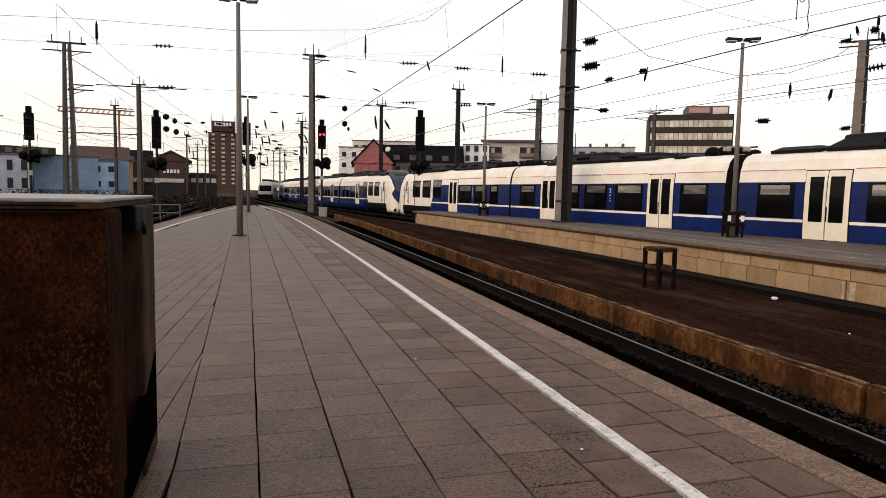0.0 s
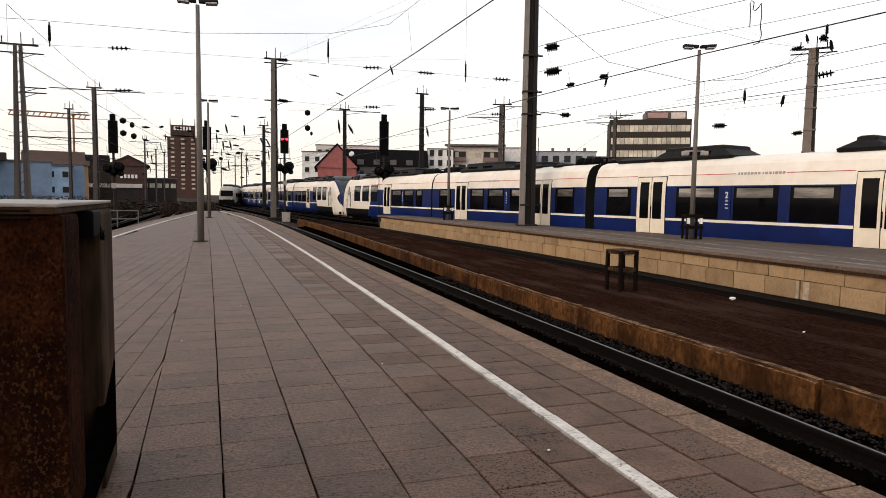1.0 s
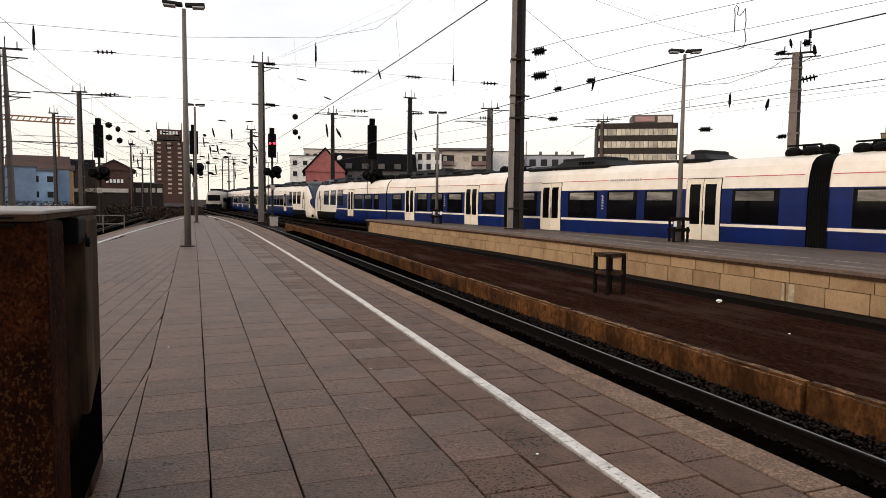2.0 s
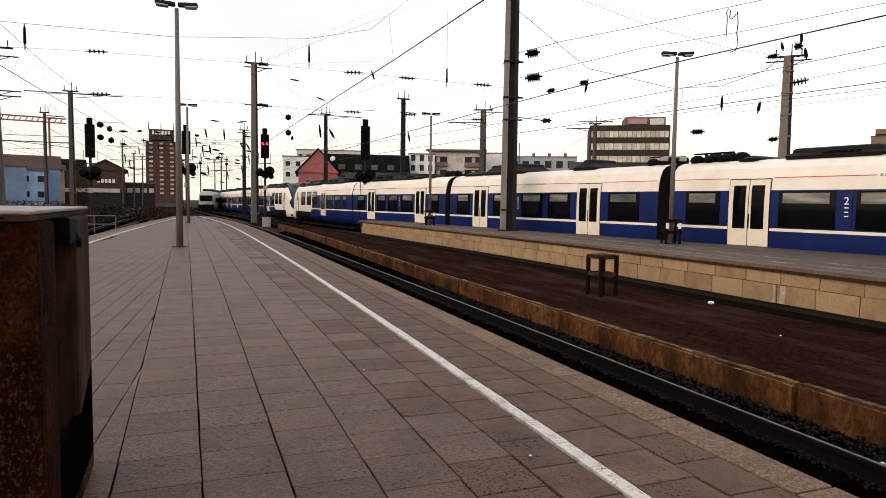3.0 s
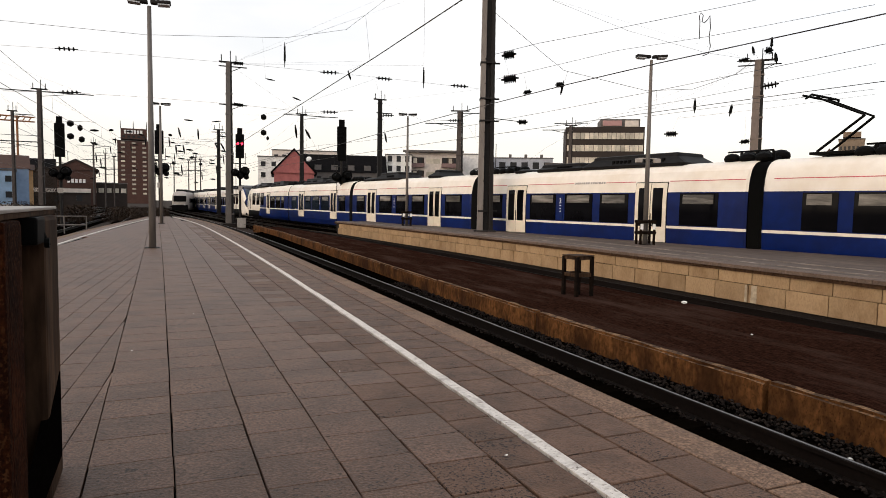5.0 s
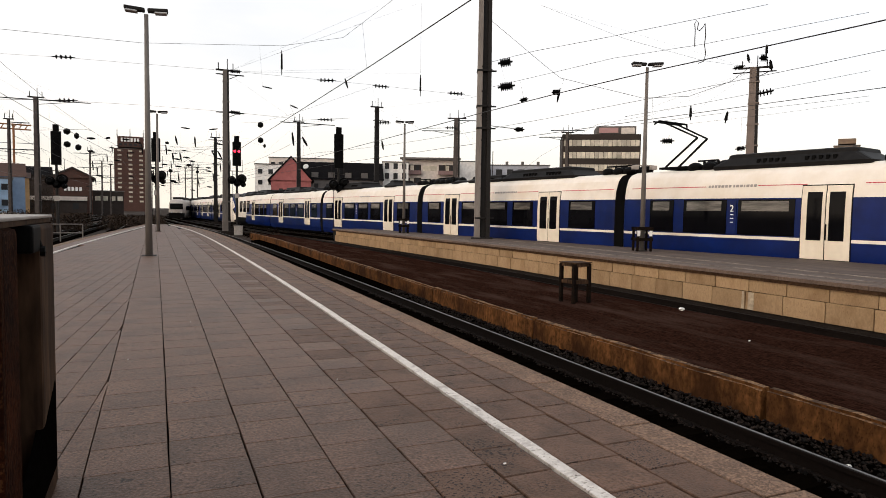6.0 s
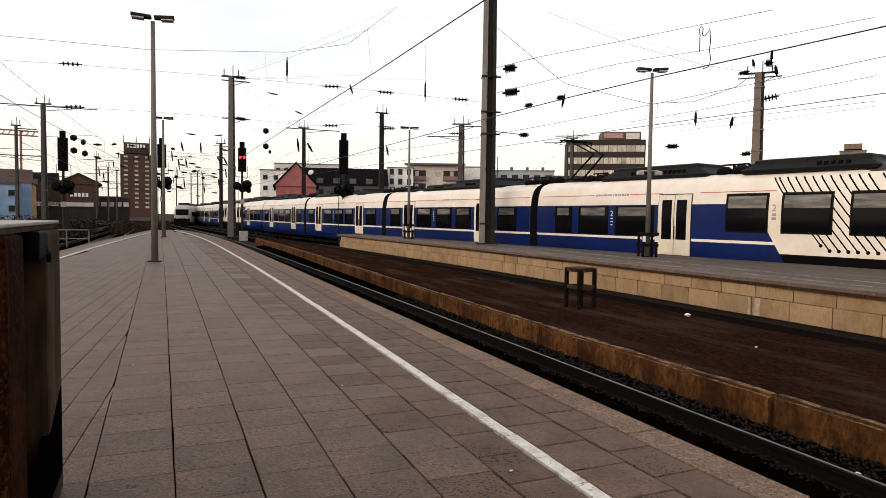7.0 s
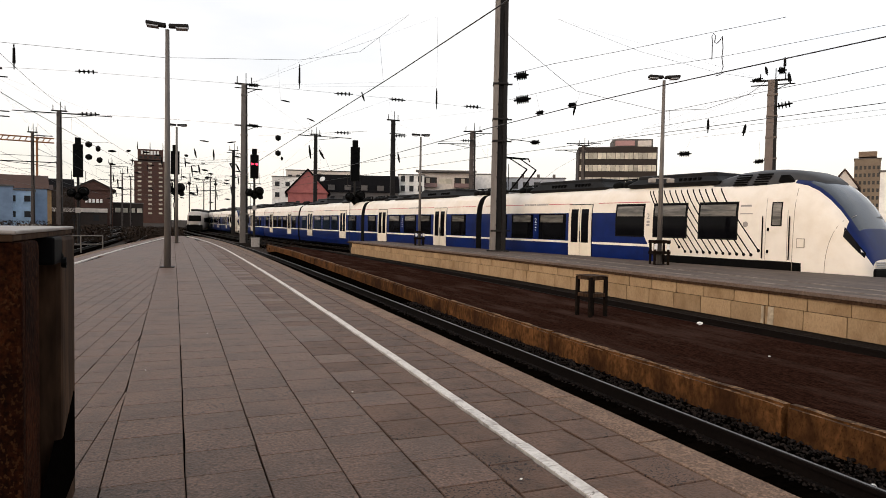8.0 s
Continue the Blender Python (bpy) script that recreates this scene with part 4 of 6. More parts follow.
# plan line of the track's centre as arc length
TY = np.linspace(-90, 255, 1400)
TX = np.array([TRAIN_SIDE(y) for y in TY])
slope_x = np.gradient(TX, TY)
CX = TX + W2 * 1.02 / np.sqrt(1 + slope_x ** 2)
CY = TY - W2 * 1.02 * slope_x / np.sqrt(1 + slope_x ** 2)
TS = np.concatenate([[0], np.cumsum(np.hypot(np.diff(TX), np.diff(TY)))])
TS -= np.interp(0, TY, TS)


def on_track(s):
    return Vector((float(np.interp(s, TS, CX)), float(np.interp(s, TS, CY)), RAIL_Z + 0.02))


def riding(s0, s1):
    """The pose of a car whose ends stand at s0 and s1 of the track; its origin lies at s0."""
    a, b = on_track(s0), on_track(s1)
    d = b - a
    return pose(a.x, a.y, a.z, 0, 0, math.degrees(math.atan2(-d.x, d.y)))


SPEED, START = 5.3, -30.3
UNIT = 83.5


def consist():
    """Two coupled five-car units: the car, its rear and front ends from the tail."""
    tail_cab, first_cab = cab_car(True), cab_car(False)
    first_mid = mid_car((3.55, 11.3), ((1.5, 3.0), (5.3, 6.75), (7.15, 8.75), (9.3, 11.0), (13.05, 14.4)), True, ((3.2, 8.3, 0.46), (8.35, 11.2, 0.3), (12.1, 12.8, 0.16)), ((13.3, 14.9), (0.3, 1.9)))
    centre_car = mid_car((2.95, 11.2), ((0.85, 2.5), (4.8, 6.3), (6.7, 8.3), (8.9, 10.7), (12.95, 14.3)), False, ((8.8, 12.4, 0.46), (12.45, 14.3, 0.18), (3.8, 5.3, 0.42)), ((0.2, 1.3),))
    cars = []
    for u in (0.0, UNIT + 0.1):
        for k, (a, b) in enumerate(((0.0, 18.0), (18.6, 33.7), (34.3, 49.4), (65.1, 50.0), (83.4, 65.4))):
            src = first_cab if k in (0, 4) else centre_car if k == 2 else first_mid
            if u == 0.0 and k == 0:
                cars.append((tail_cab, u + a, u + b))
                continue
            fresh = (u == 0.0 and k in (1, 2, 4))
            cars.append((src if fresh else copy_thing(src, pose(0, 0, 0)), u + a, u + b))
    return cars


CARS = consist()


def oncoming_train():
    t = thing("distant_train", "distant white passenger train standing head-on among the tracks", "train", pose(3.7, 124, RAIL_Z, 0, 0, -7))
    st = [(0.0, 1.0, 2.6), (0.3, 1.2, 2.9), (0.9, 1.36, 3.3), (1.8, 1.4, 3.54), (24.0, 1.4, 3.54)]
    bm = hull(st, lambda y, z, w: 0)
    part("body", bm, M_CABINET, t, "off-white body", True)
    bm = B()
    box(bm, -1.05, 1.05, -0.06, 0.5, 1.7, 2.75, 0.1)
    part("windscreen", bm, M_GLASS, t, "dark windscreen")
    part("front_skirt", box(B(), -1.3, 1.3, -0.1, 0.4, 0.2, 1.15, 0.08), M_BLACK, t)
    for s in (-1, 1):
        part("window_band", plate(B(), s, 2.2, 23, 1.55, 2.3, 0.01), M_GLASS, t, "dark window band")
        part("headlight", tube(B(), (s * 0.8, -0.1, 1.2), (s * 0.8, 0.1, 1.2), 0.13, 0.13, 10), M_LAMP_GLASS, t)
    part("roof_unit", box(B(), -0.9, 0.9, 3, 20, 3.45, 3.9, 0.1), M_ROOF, t)


oncoming_train()


def motions():
    for car, a, b in CARS:
        walk(car, [(k * 0.25, riding(START + SPEED * k * 0.25 + a, START + SPEED * k * 0.25 + b)) for k in range(33)])


# ---- masts, signals and overhead line ----
def bearing(deg, dist):
    return dist * math.sin(radians(deg)), dist * math.cos(radians(deg))


MAST_TOPS, WIRES = [], []


def mast(x, y, h, w, label, material=M_MAST, arm=(), turn=0.0, lattice=False, full=True):
    """A tapered catenary mast of two channels; arm: (z, left, right) cross-arms."""
    t = thing("catenary_mast", label, "mast", pose(x, y, -0.95, 0, 0, turn), "catenary masts")
    MAST_TOPS.append(Vector((x, y, h - 0.2)))
    h += 0.95
    halves = ((-0.5, 0.2), (0.21, 0.5)) if full else ((-0.49, -0.15), (0.15, 0.49))
    for k, (a, b) in enumerate(halves):
        bm = B()
        box(bm, a * w, b * w, -w * 0.3, w * 0.3, 0, h, w * 0.03)
        for v in bm.verts:
            f = 1 - (0.3 if full else 0.5) * v.co.z / h
            v.co.x *= f
            v.co.y *= f
        # a full mast's right channel is darkened to stand for its shaded side
        part("channel", bm, M_STEEL_DARK if full and k else material, t)
    z = 1.0
    while z < h - 0.3:
        f = 1 - 0.3 * z / h
        if lattice:
            part("brace", tube(B(), (-w * 0.3 * f, -w * 0.3 * f, z), (w * 0.3 * f, -w * 0.3 * f, z + 0.55), 0.03, seg=5), material, t)
            z += 0.8
        else:
            part("batten", box(B(), -w * 0.55 * f, w * 0.55 * f, -w * 0.36 * f, w * 0.36 * f, z, z + 0.1), material, t)
            z += 1.7
    part("foundation", box(B(), -w, w, -w, w, -0.3, 0.25, 0.05), M_BASE, t)
    bm = tube(B(), (w * 0.2, 0, h - 0.1), (w * 0.2, 0, h + 0.9), 0.035)
    for s in (-1, 1):
        tube(bm, (s * w * 0.9, 0, h - 0.05), (s * w * 0.9, 0, h + 0.55), 0.04)
    box(bm, -w * 1.2, w * 1.2, -0.06, 0.06, h - 0.12, h + 0.02)
    part("head_frame", bm, M_STEEL_DARK, t, "dark head frame")
    for z, a, b in arm:
        bm = tube(B(), (a, 0, z + 0.95), (b, 0, z + 0.95), 0.05, seg=6)
        reach = a if abs(a) > abs(b) else b
        tube(bm, (reach * 0.7, 0, z + 0.95), (0, 0, z + 0.45), 0.03, seg=5)
        part("cross_arm", bm, M_STEEL_DARK, t, "dark cross-arm")
    return t


def big_mast():
    """The heavy I-section mast that stands on the far platform."""
    t = thing("catenary_mast", "heavy grey steel catenary mast standing on the far platform", "mast", pose(13.92, 27.15, 0, 0, 0, -24), "catenary masts")
    h = 13.0
    # side light in the colours: pale left flange, web and right flange dark
    for name, x0, x1, y0, y1, m in (("flange", -0.36, -0.1, -0.3, 0.3, M_HEAVY_LIT), ("web", -0.1, 0.16, -0.12, 0.12, M_STEEL_DARK), ("flange", 0.16, 0.36, -0.3, 0.3, M_STEEL_DARK)):
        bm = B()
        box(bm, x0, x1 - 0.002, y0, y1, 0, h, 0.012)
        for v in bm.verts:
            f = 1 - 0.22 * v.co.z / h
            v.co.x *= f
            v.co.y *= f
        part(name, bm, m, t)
    part("base_plate", box(B(), -0.5, 0.5, -0.45, 0.45, 0, 0.05, 0.01), M_STEEL_DARK, t)
    for z in (0.9, 5.0, 6.0, 7.6):
        bm = box(B(), -0.345, 0.345, -0.31, 0.31, z, z + 0.08, 0.01)
        box(bm, 0.3, 0.55, -0.05, 0.05, z + 0.02, z + 0.08)
        part("clamp_band", bm, M_STEEL_DARK, t)
    bm = B()
    for z in np.arange(1.2, 8, 1.1):
        ball(bm, (-0.1, -0.28, float(z)), 0.035)
    part("bolts", bm, M_STEEL_DARK, t)


big_mast()
mast(5.75, 59.3, 13.0, 0.66, "tall grey catenary mast at the end of the low platform", M_STEEL, ((12.6, -0.8, 1.5), (9.4, -0.8, 1.5)))
mast(-13.87, 61.9, 13.0, 1.2, "twin-legged dark lattice catenary mast beside the station tracks", M_MAST, ((12.3, -1.8, 1.8), (9.6, 0, 1.9), (9.2, 0, 1.9)), lattice=True, full=False)
mast(-11.0, 79.9, 12.5, 0.62, "grey catenary mast with a wide cross-arm and insulators", M_MAST, ((12.2, -4.2, 5.0), (7.0, -8.0, 0.0)))
mast(-14.78, 87.9, 11.0, 0.42, "slim brown lattice catenary mast among the tracks", M_MAST, ((10.6, 0, 2.0),), lattice=True)
mast(7.9, 96, 11.0, 0.55, "slim dark mast with short cross-arms in the distance", M_STEEL_DARK, ((10.6, -0.9, 0.9),))
mast(16.42, 81.6, 12.0, 0.55, "dark catenary mast with a long cross-arm behind the train", M_STEEL_DARK, ((11.8, -2.2, 4.5),))
mast(22.36, 69.0, 12.5, 0.6, "dark round-topped catenary mast behind the train", M_STEEL_DARK, ((11.0, -0.4, 1.4),))
mast(32.15, 69.4, 12.0, 0.9, "grey catenary mast with cantilever arm behind the train", M_MAST, ((11.7, -0.6, 2.2), (10.5, -4.0, 0.4)), -25)
mast(45.94, 67.3, 11.0, 0.6, "grey catenary mast in front of the office block", M_MAST, ((10.4, -3.4, 0.5), (11.2, -2.0, 2.0)), -34)
mast(44.6, 39.2, 13.2, 1.0, "thick pale concrete catenary mast with heavy insulators", M_CONCRETE_MAST, ((12.8, -1.6, 1.6),), -48)
mast(-30, 93, 10.5, 0.5, "slim catenary mast near the pale blue house", M_MAST, ((9.6, -3, 2),), lattice=True)
for k, (bd, ds, hh) in enumerate(((-3.6, 150, 10.5), (-3.0, 170, 11), (-0.2, 190, 12), (1.3, 200, 12), (2.4, 210, 13), (3.3, 185, 12), (2.9, 160, 11), (-4.4, 130, 11))):
    x, y = bearing(bd, ds)
    mast(x, y, hh, 0.36, "far catenary mast in the haze of the station throat", M_MAST, ((hh - 0.6, -2.5, 2.5), (hh - 3, -2, 2)))


def signal(x, y, top, label, lit=False, turn=0.0, tall=2.4):
    t = thing("railway_signal", label, "signal", pose(x, y, -0.95, 0, 0, turn), "railway signals")
    h = top + 0.95
    part("post", tube(B(), (0, 0, 0), (0, 0, h - 1), 0.1, 0.09, 10), M_STEEL_DARK, t)
    head = part("signal_head", box(box(B(), -0.34, 0.34, -0.12, 0.1, h - tall, h - 0.5, 0.05), -0.2, 0.2, -0.1, 0.1, h - 0.5, h, 0.03), M_BLACK, t, "tall black signal board")
    for z in (h - 0.9, h - 1.3, h - 1.75):
        for s in (-0.17, 0.17):
            on = lit and z == h - 1.3
            bm = tube(B(), (s, -0.125, z), (s, -0.2 if not on else -0.16, z), 0.1, 0.09, 12)
            part("lens", bm, M_SIGNAL_RED if on else M_BLACK, head, "lit red signal light" if on else "dark hooded signal lens")
    low = h - tall - 1.2
    bm = B()
    for dx, dz, r in ((-0.42, 0, 0.34), (0.38, 0.12, 0.4), (0.02, -0.25, 0.3), (0.5, -0.35, 0.22)):
        tube(bm, (dx, -0.15, low + dz), (dx, -0.02, low + dz), r, r, 14)
        tube(bm, (dx, -0.55, low + dz + 0.04), (dx, -0.15, low + dz), r * 0.5, r * 0.75, 12)
    part("distant_signal", bm, M_BLACK, t, "cluster of round black signal discs and hoods")
    bm = box(B(), -0.5, 0.5, -0.05, 0.35, low + 0.75, low + 0.79)
    for s in (-0.48, 0.48):
        tube(bm, (s, 0.33, low + 0.78), (s, 0.33, low + 1.7), 0.02, seg=5)
    tube(bm, (-0.3, 0.25, 0), (-0.3, 0.25, low + 0.8), 0.025, seg=5)
    tube(bm, (0.1, 0.25, 0), (0.1, 0.25, low + 0.8), 0.025, seg=5)
    part("ladder", bm, M_STEEL_DARK, t, "service ladder and platform")
    part("number_plate", box(B(), -0.17, 0.17, -0.14, -0.11, low - 1.5, low - 1.1), M_CABINET, t, "pale plate with no readable mark")
    return t


signal(-6.59, 56.8, 7.3, "tall black railway signal beside the station tracks, dark", tall=3.0)
signal(0.23, 58.2, 7.3, "black railway signal behind the platform's end, dark")
signal(6.44, 57.7, 7.3, "black railway signal showing two red lights", True, tall=2.5)
signal(12.56, 47.8, 7.3, "black railway signal at the end of the far platform, dark", tall=3.0)
signal(-15.85, 58.4, 7.3, "black railway signal near the pale blue building, dark", tall=2.6)

cab = solid("relay_cabinet", box(box(B(), -0.32, 0.32, -0.2, 0.2, 0.0, 0.72, 0.03), -0.35, 0.35, -0.23, 0.23, 0.72, 0.78, 0.01), M_CABINET, "small grey relay cabinet on the ballast", "cabinet")
cab.location = (6.35, 56.0, -0.95)
for x, y in ((-9.3, 57), (-14.9, 60), (-12.0, 70)):
    c = solid("relay_cabinet", box(box(B(), -0.8, 0.8, -0.3, 0.3, 0.0, 1.5, 0.03), -0.84, 0.84, -0.34, 0.34, 1.5, 1.58, 0.01), M_CABINET, "pale grey relay cabinet beside the tracks", "cabinet", "cabinets")
    c.location = (x, y, -1.0)


def cord(r, pts):
    """One unbroken four-sided cord through points."""
    bm = B()
    rings = []
    ps = [Vector(p) for p in pts]
    for i, p in enumerate(ps):
        d = (ps[min(i + 1, len(ps) - 1)] - ps[max(i - 1, 0)]).normalized()
        a = d.orthogonal().normalized() if abs(d.z) > 0.95 else d.cross(Vector((0, 0, 1))).normalized()
        b = d.cross(a)
        rings.append([bm.verts.new(p + q * min(r * 1.35, max(r, 0.015))) for q in (a, b, -a, -b)])
    for p, q in zip(rings, rings[1:]):
        for k in range(4):
            bm.faces.new((p[k], p[(k + 1) % 4], q[(k + 1) % 4], q[k]))
    bm.faces.new(rings[0])
    bm.faces.new(rings[-1][::-1])
    bmesh.ops.recalc_face_normals(bm, faces=bm.faces)
    return bm


def near_wire(c):
    """The wire that passes nearest to c: its distance, its nearest point and its object."""
    best = (1e9, None, None)
    for ob, pts in WIRES:
        for a, b in zip(pts, pts[1:]):
            f = max(0.0, min(1.0, (c - a).dot(b - a) / max(1e-6, (b - a).length_squared)))
            p = a.lerp(b, f)
            if (p - c).length < best[0]:
                best = ((p - c).length, p, ob)
    return best


def overhead_wire(r, *pts):
    """A span wire with thin stays from its ends to the nearest masts."""
    ps = [Vector(p) for p in pts]
    ob = solid("overhead_wire", cord(r * 0.7, pts), M_WIRE, "thin dark overhead line wire", "wire", "overhead wires")
    for end in (ps[0], ps[-1]):
        top = min(MAST_TOPS, key=lambda m: (m - end).length)
        if 0.3 < (top - end).length < 30 and not (end.x > 24 and end.y < 32):
            part("stay", cord(0.003, [end, top]), M_WIRE, ob, "fine stay wire")
    WIRES.append((ob, ps))


def fitting(name, bm, label, category, group, c):
    """A fitting clamped to the wire beside it, or hung from the nearest one by a fine hanger."""
    dist, p, ob = near_wire(c)
    if dist < 0.8:
        return part(name, bm, M_BLACK, ob, label)
    thin = solid(name, bm, M_BLACK, label, category, group)
    top = min(MAST_TOPS, key=lambda m: (m - c).length)
    part("hanger", cord(0.003, [c, p if dist < (top - c).length else top]), M_WIRE, thin, "fine hanger wire")
    return thin


def turned(a, b, profile, seg=10):
    """One closed turned body from a to b; profile: share of the length and radius."""
    a, b = Vector(a), Vector(b)
    m = (b - a).to_track_quat("Z", "Y").to_matrix()
    bm = B()
    rings = [[bm.verts.new(a.lerp(b, f) + m @ Vector((r * math.cos(6.2832 * k / seg), r * math.sin(6.2832 * k / seg), 0))) for k in range(seg)] for f, r in profile]
    for p, q in zip(rings, rings[1:]):
        for k in range(seg):
            bm.faces.new((p[k], p[(k + 1) % seg], q[(k + 1) % seg], q[k]))
    bm.faces.new(rings[0][::-1])
    bm.faces.new(rings[-1])
    bmesh.ops.recalc_face_normals(bm, faces=bm.faces)
    return bm


def insulator(a, b, r):
    a, b = Vector(a), Vector(b)
    if abs(a.z - b.z) > 0.5 * (b - a).length:
        bm = turned(a, b, ((0, r * 0.3), (0.12, r * 0.3), (0.14, r * 0.55), (0.75, r * 0.7), (0.77, r * 0.3), (1, r * 0.25)), 8)
        fitting("insulator", bm, "dark rod insulator hanging in the overhead line", "insulator", "insulators", a)
        return
    short = (b - a).length < 1.2
    n, core = (6, 0.62) if short else (4, 0.3)
    profile = [(0, r * 0.25), (0.16, r * 0.25)]
    for k in range(n):
        f = 0.2 + 0.6 * k / (n - 1)
        profile += [(f - 0.042, r * core), (f - 0.03, r), (f + 0.03, r * 0.95), (f + 0.042, r * core)]
    profile += [(0.84, r * 0.25), (1, r * 0.2)]
    fitting("insulator", turned(a, b, profile), "dark ribbed insulator on the overhead line", "insulator", "insulators", (a + b) / 2)


def weight(a, b, r):
    a, b = Vector(a), Vector(b)
    bm = tube(B(), a, a.lerp(b, 0.5), r * 0.5, r, 8)
    tube(bm, a.lerp(b, 0.5), b, r, r * 0.5, 8)
    fitting("line_fitting", bm, "small dark fitting hanging in the overhead line", "fitting", "line fittings", a)


def contact_line(line, x_off, z, y0, y1, top):
    """Contact wire, messenger and droppers above a track."""
    t = thing("overhead_line", "contact wire hung by droppers from a sagging messenger wire", "overhead line", group="overhead lines")
    pts = [(line(float(y)) + x_off, float(y), z) for y in np.arange(y0, y1, 6.0)]
    part("contact_wire", cord(0.008, pts), M_WIRE, t)
    if top:
        up = [(p[0], p[1], z + top * (0.55 + 0.45 * (2 * ((i % 9) / 8) - 1) ** 2)) for i, p in enumerate(pts)]
        part("messenger_wire", cord(0.006, up), M_WIRE, t)
        for p, q in list(zip(pts, up))[::2]:
            part("dropper", cord(0.003, [p, q]), M_WIRE, t)


overhead_wire(0.014, (4.7, -6, 4.65), (4.72, 15, 4.62), (4.62, 24, 4.6), (4.3, 60, 4.55), (3.2, 100, 4.6))
overhead_wire(0.014, (12.4, 3, 4.7), (11.8, 8.2, 4.7), (11.15, 12.8, 4.7), (10.85, 16, 4.7), (10.6, 21, 4.7), (9.9, 45, 4.7), (8.6, 80, 4.6))
contact_line(TRAIN_SIDE, 1.4, 4.85, 8, 200, 1.2)
contact_line(TRACK_B, 0.0, 4.8, 44, 190, 1.2)
contact_line(LEFT, -1.6, 4.8, 20, 190, 1.2)
for d in (-7.3, -11.8, -16.3):
    contact_line(lambda y, d=d: d + 0.02 * y, 0, 4.8, 40, 190, 1.3)
# overhead line: wires and insulators
overhead_wire(0.012, (-14.0, 42.8, 10.5), (-9.3, 44.0, 11.0), (-0.5, 45.0, 11.3), (7.8, 44.3, 11.9), (11.7, 43.5, 12.7), (14.8, 42.5, 15.3))
overhead_wire(0.01, (-17.2, 57.5, 12.0), (-6.9, 59.6, 12.8), (5.6, 59.7, 13.0), (14.2, 58.3, 12.7), (19.1, 56.9, 12.4), (25.1, 54.5, 11.8), (27.0, 53.6, 11.6))
overhead_wire(0.01, (-8.5, 61.4, 9.7), (-0.8, 62.0, 9.9), (6.3, 61.7, 9.8), (11.7, 60.9, 9.5))
overhead_wire(0.011, (14.9, 28.3, 8.4), (16.7, 27.3, 8.9), (19.3, 25.6, 9.4), (24.3, 20.8, 10.3))
overhead_wire(0.01, (15.9, 30.1, 7.6), (20.9, 26.8, 8.9), (23.9, 24.1, 9.3), (28.2, 19.0, 10.0))
overhead_wire(0.011, (15.8, 30.1, 10.9), (18.1, 28.8, 8.7), (18.8, 28.3, 8.0), (22.0, 25.9, 6.9), (23.6, 24.5, 6.9), (24.9, 23.2, 7.5), (25.4, 22.6, 8.1))
overhead_wire(0.011, (31.7, 51.0, 19.6), (37.6, 46.8, 16.4), (42.3, 42.6, 14.2), (44.6, 40.1, 13.4))
overhead_wire(0.012, (30.2, 37.3, 8.0), (33.3, 34.6, 8.6), (36.4, 31.3, 9.3), (39.9, 26.6, 10.1))
overhead_wire(0.012, (33.6, 39.7, 8.0), (37.8, 35.7, 8.6), (41.5, 31.3, 9.0), (43.3, 28.8, 9.2))
overhead_wire(0.008, (37.4, 40.3, 8.2), (41.7, 35.8, 8.7), (45.8, 30.4, 9.3))
overhead_wire(0.008, (27.6, 51.0, 3.2), (30.9, 49.1, 6.2), (34.7, 46.5, 8.8), (38.2, 43.7, 9.5))
overhead_wire(0.03, (-14.6, 68.4, 6.7), (-9.6, 69.3, 6.8))
overhead_wire(0.015, (-14.7, 68.4, 5.5), (-11.8, 69.0, 5.6), (-9.6, 69.3, 6.4))
overhead_wire(0.015, (-10.3, 74.3, 8.5), (-6.2, 74.7, 8.9), (-5.5, 74.8, 8.8))
overhead_wire(0.02, (13.8, 78.8, 11.5), (15.8, 78.4, 11.7), (21.6, 77.0, 12.2))
overhead_wire(0.03, (-11.5, 65.0, 10.0), (-9.0, 65.4, 10.2), (-5.9, 65.7, 10.4))
overhead_wire(0.02, (25.9, 65.0, 9.9), (29.5, 63.5, 10.1))
overhead_wire(0.025, (15.3, 29.2, 5.5), (16.8, 28.4, 5.3))
overhead_wire(0.02, (1.0, 110.0, 9.9), (6.8, 109.8, 9.9), (11.1, 109.4, 8.6))
overhead_wire(0.015, (-6.9, 109.8, 9.9), (0.9, 110.0, 6.8), (6.8, 109.8, 7.9))
overhead_wire(0.015, (-10.1, 119.6, 9.5), (-1.6, 120.0, 9.1), (12.1, 119.4, 8.9))
overhead_wire(0.012, (-7.6, 89.7, 3.5), (3.5, 89.9, 7.0), (9.1, 89.5, 10.5))
overhead_wire(0.008, (12.9, 43.1, 13.7), (13.2, 43.0, 10.7))
overhead_wire(0.008, (16.6, 41.8, 15.2), (16.6, 41.8, 10.5))
overhead_wire(0.008, (8.7, 74.5, 10.5), (10.5, 74.3, 10.6), (14.1, 73.7, 11.7), (22.6, 71.5, 15.1))
insulator((-7.1, 59.6, 12.8), (-5.5, 59.7, 12.9), 0.16)
insulator((-7.6, 65.6, 10.3), (-5.9, 65.7, 10.4), 0.18)
insulator((5.9, 58.7, 12.8), (7.0, 58.6, 12.8), 0.16)
insulator((5.9, 58.7, 9.4), (7.0, 58.6, 9.3), 0.16)
insulator((13.4, 58.5, 12.7), (15.0, 58.1, 12.7), 0.17)
insulator((18.1, 57.2, 12.4), (19.5, 56.7, 12.3), 0.17)
insulator((24.4, 54.8, 11.9), (25.8, 54.1, 11.8), 0.17)
insulator((18.6, 80.9, 12.3), (20.6, 80.4, 12.3), 0.2)
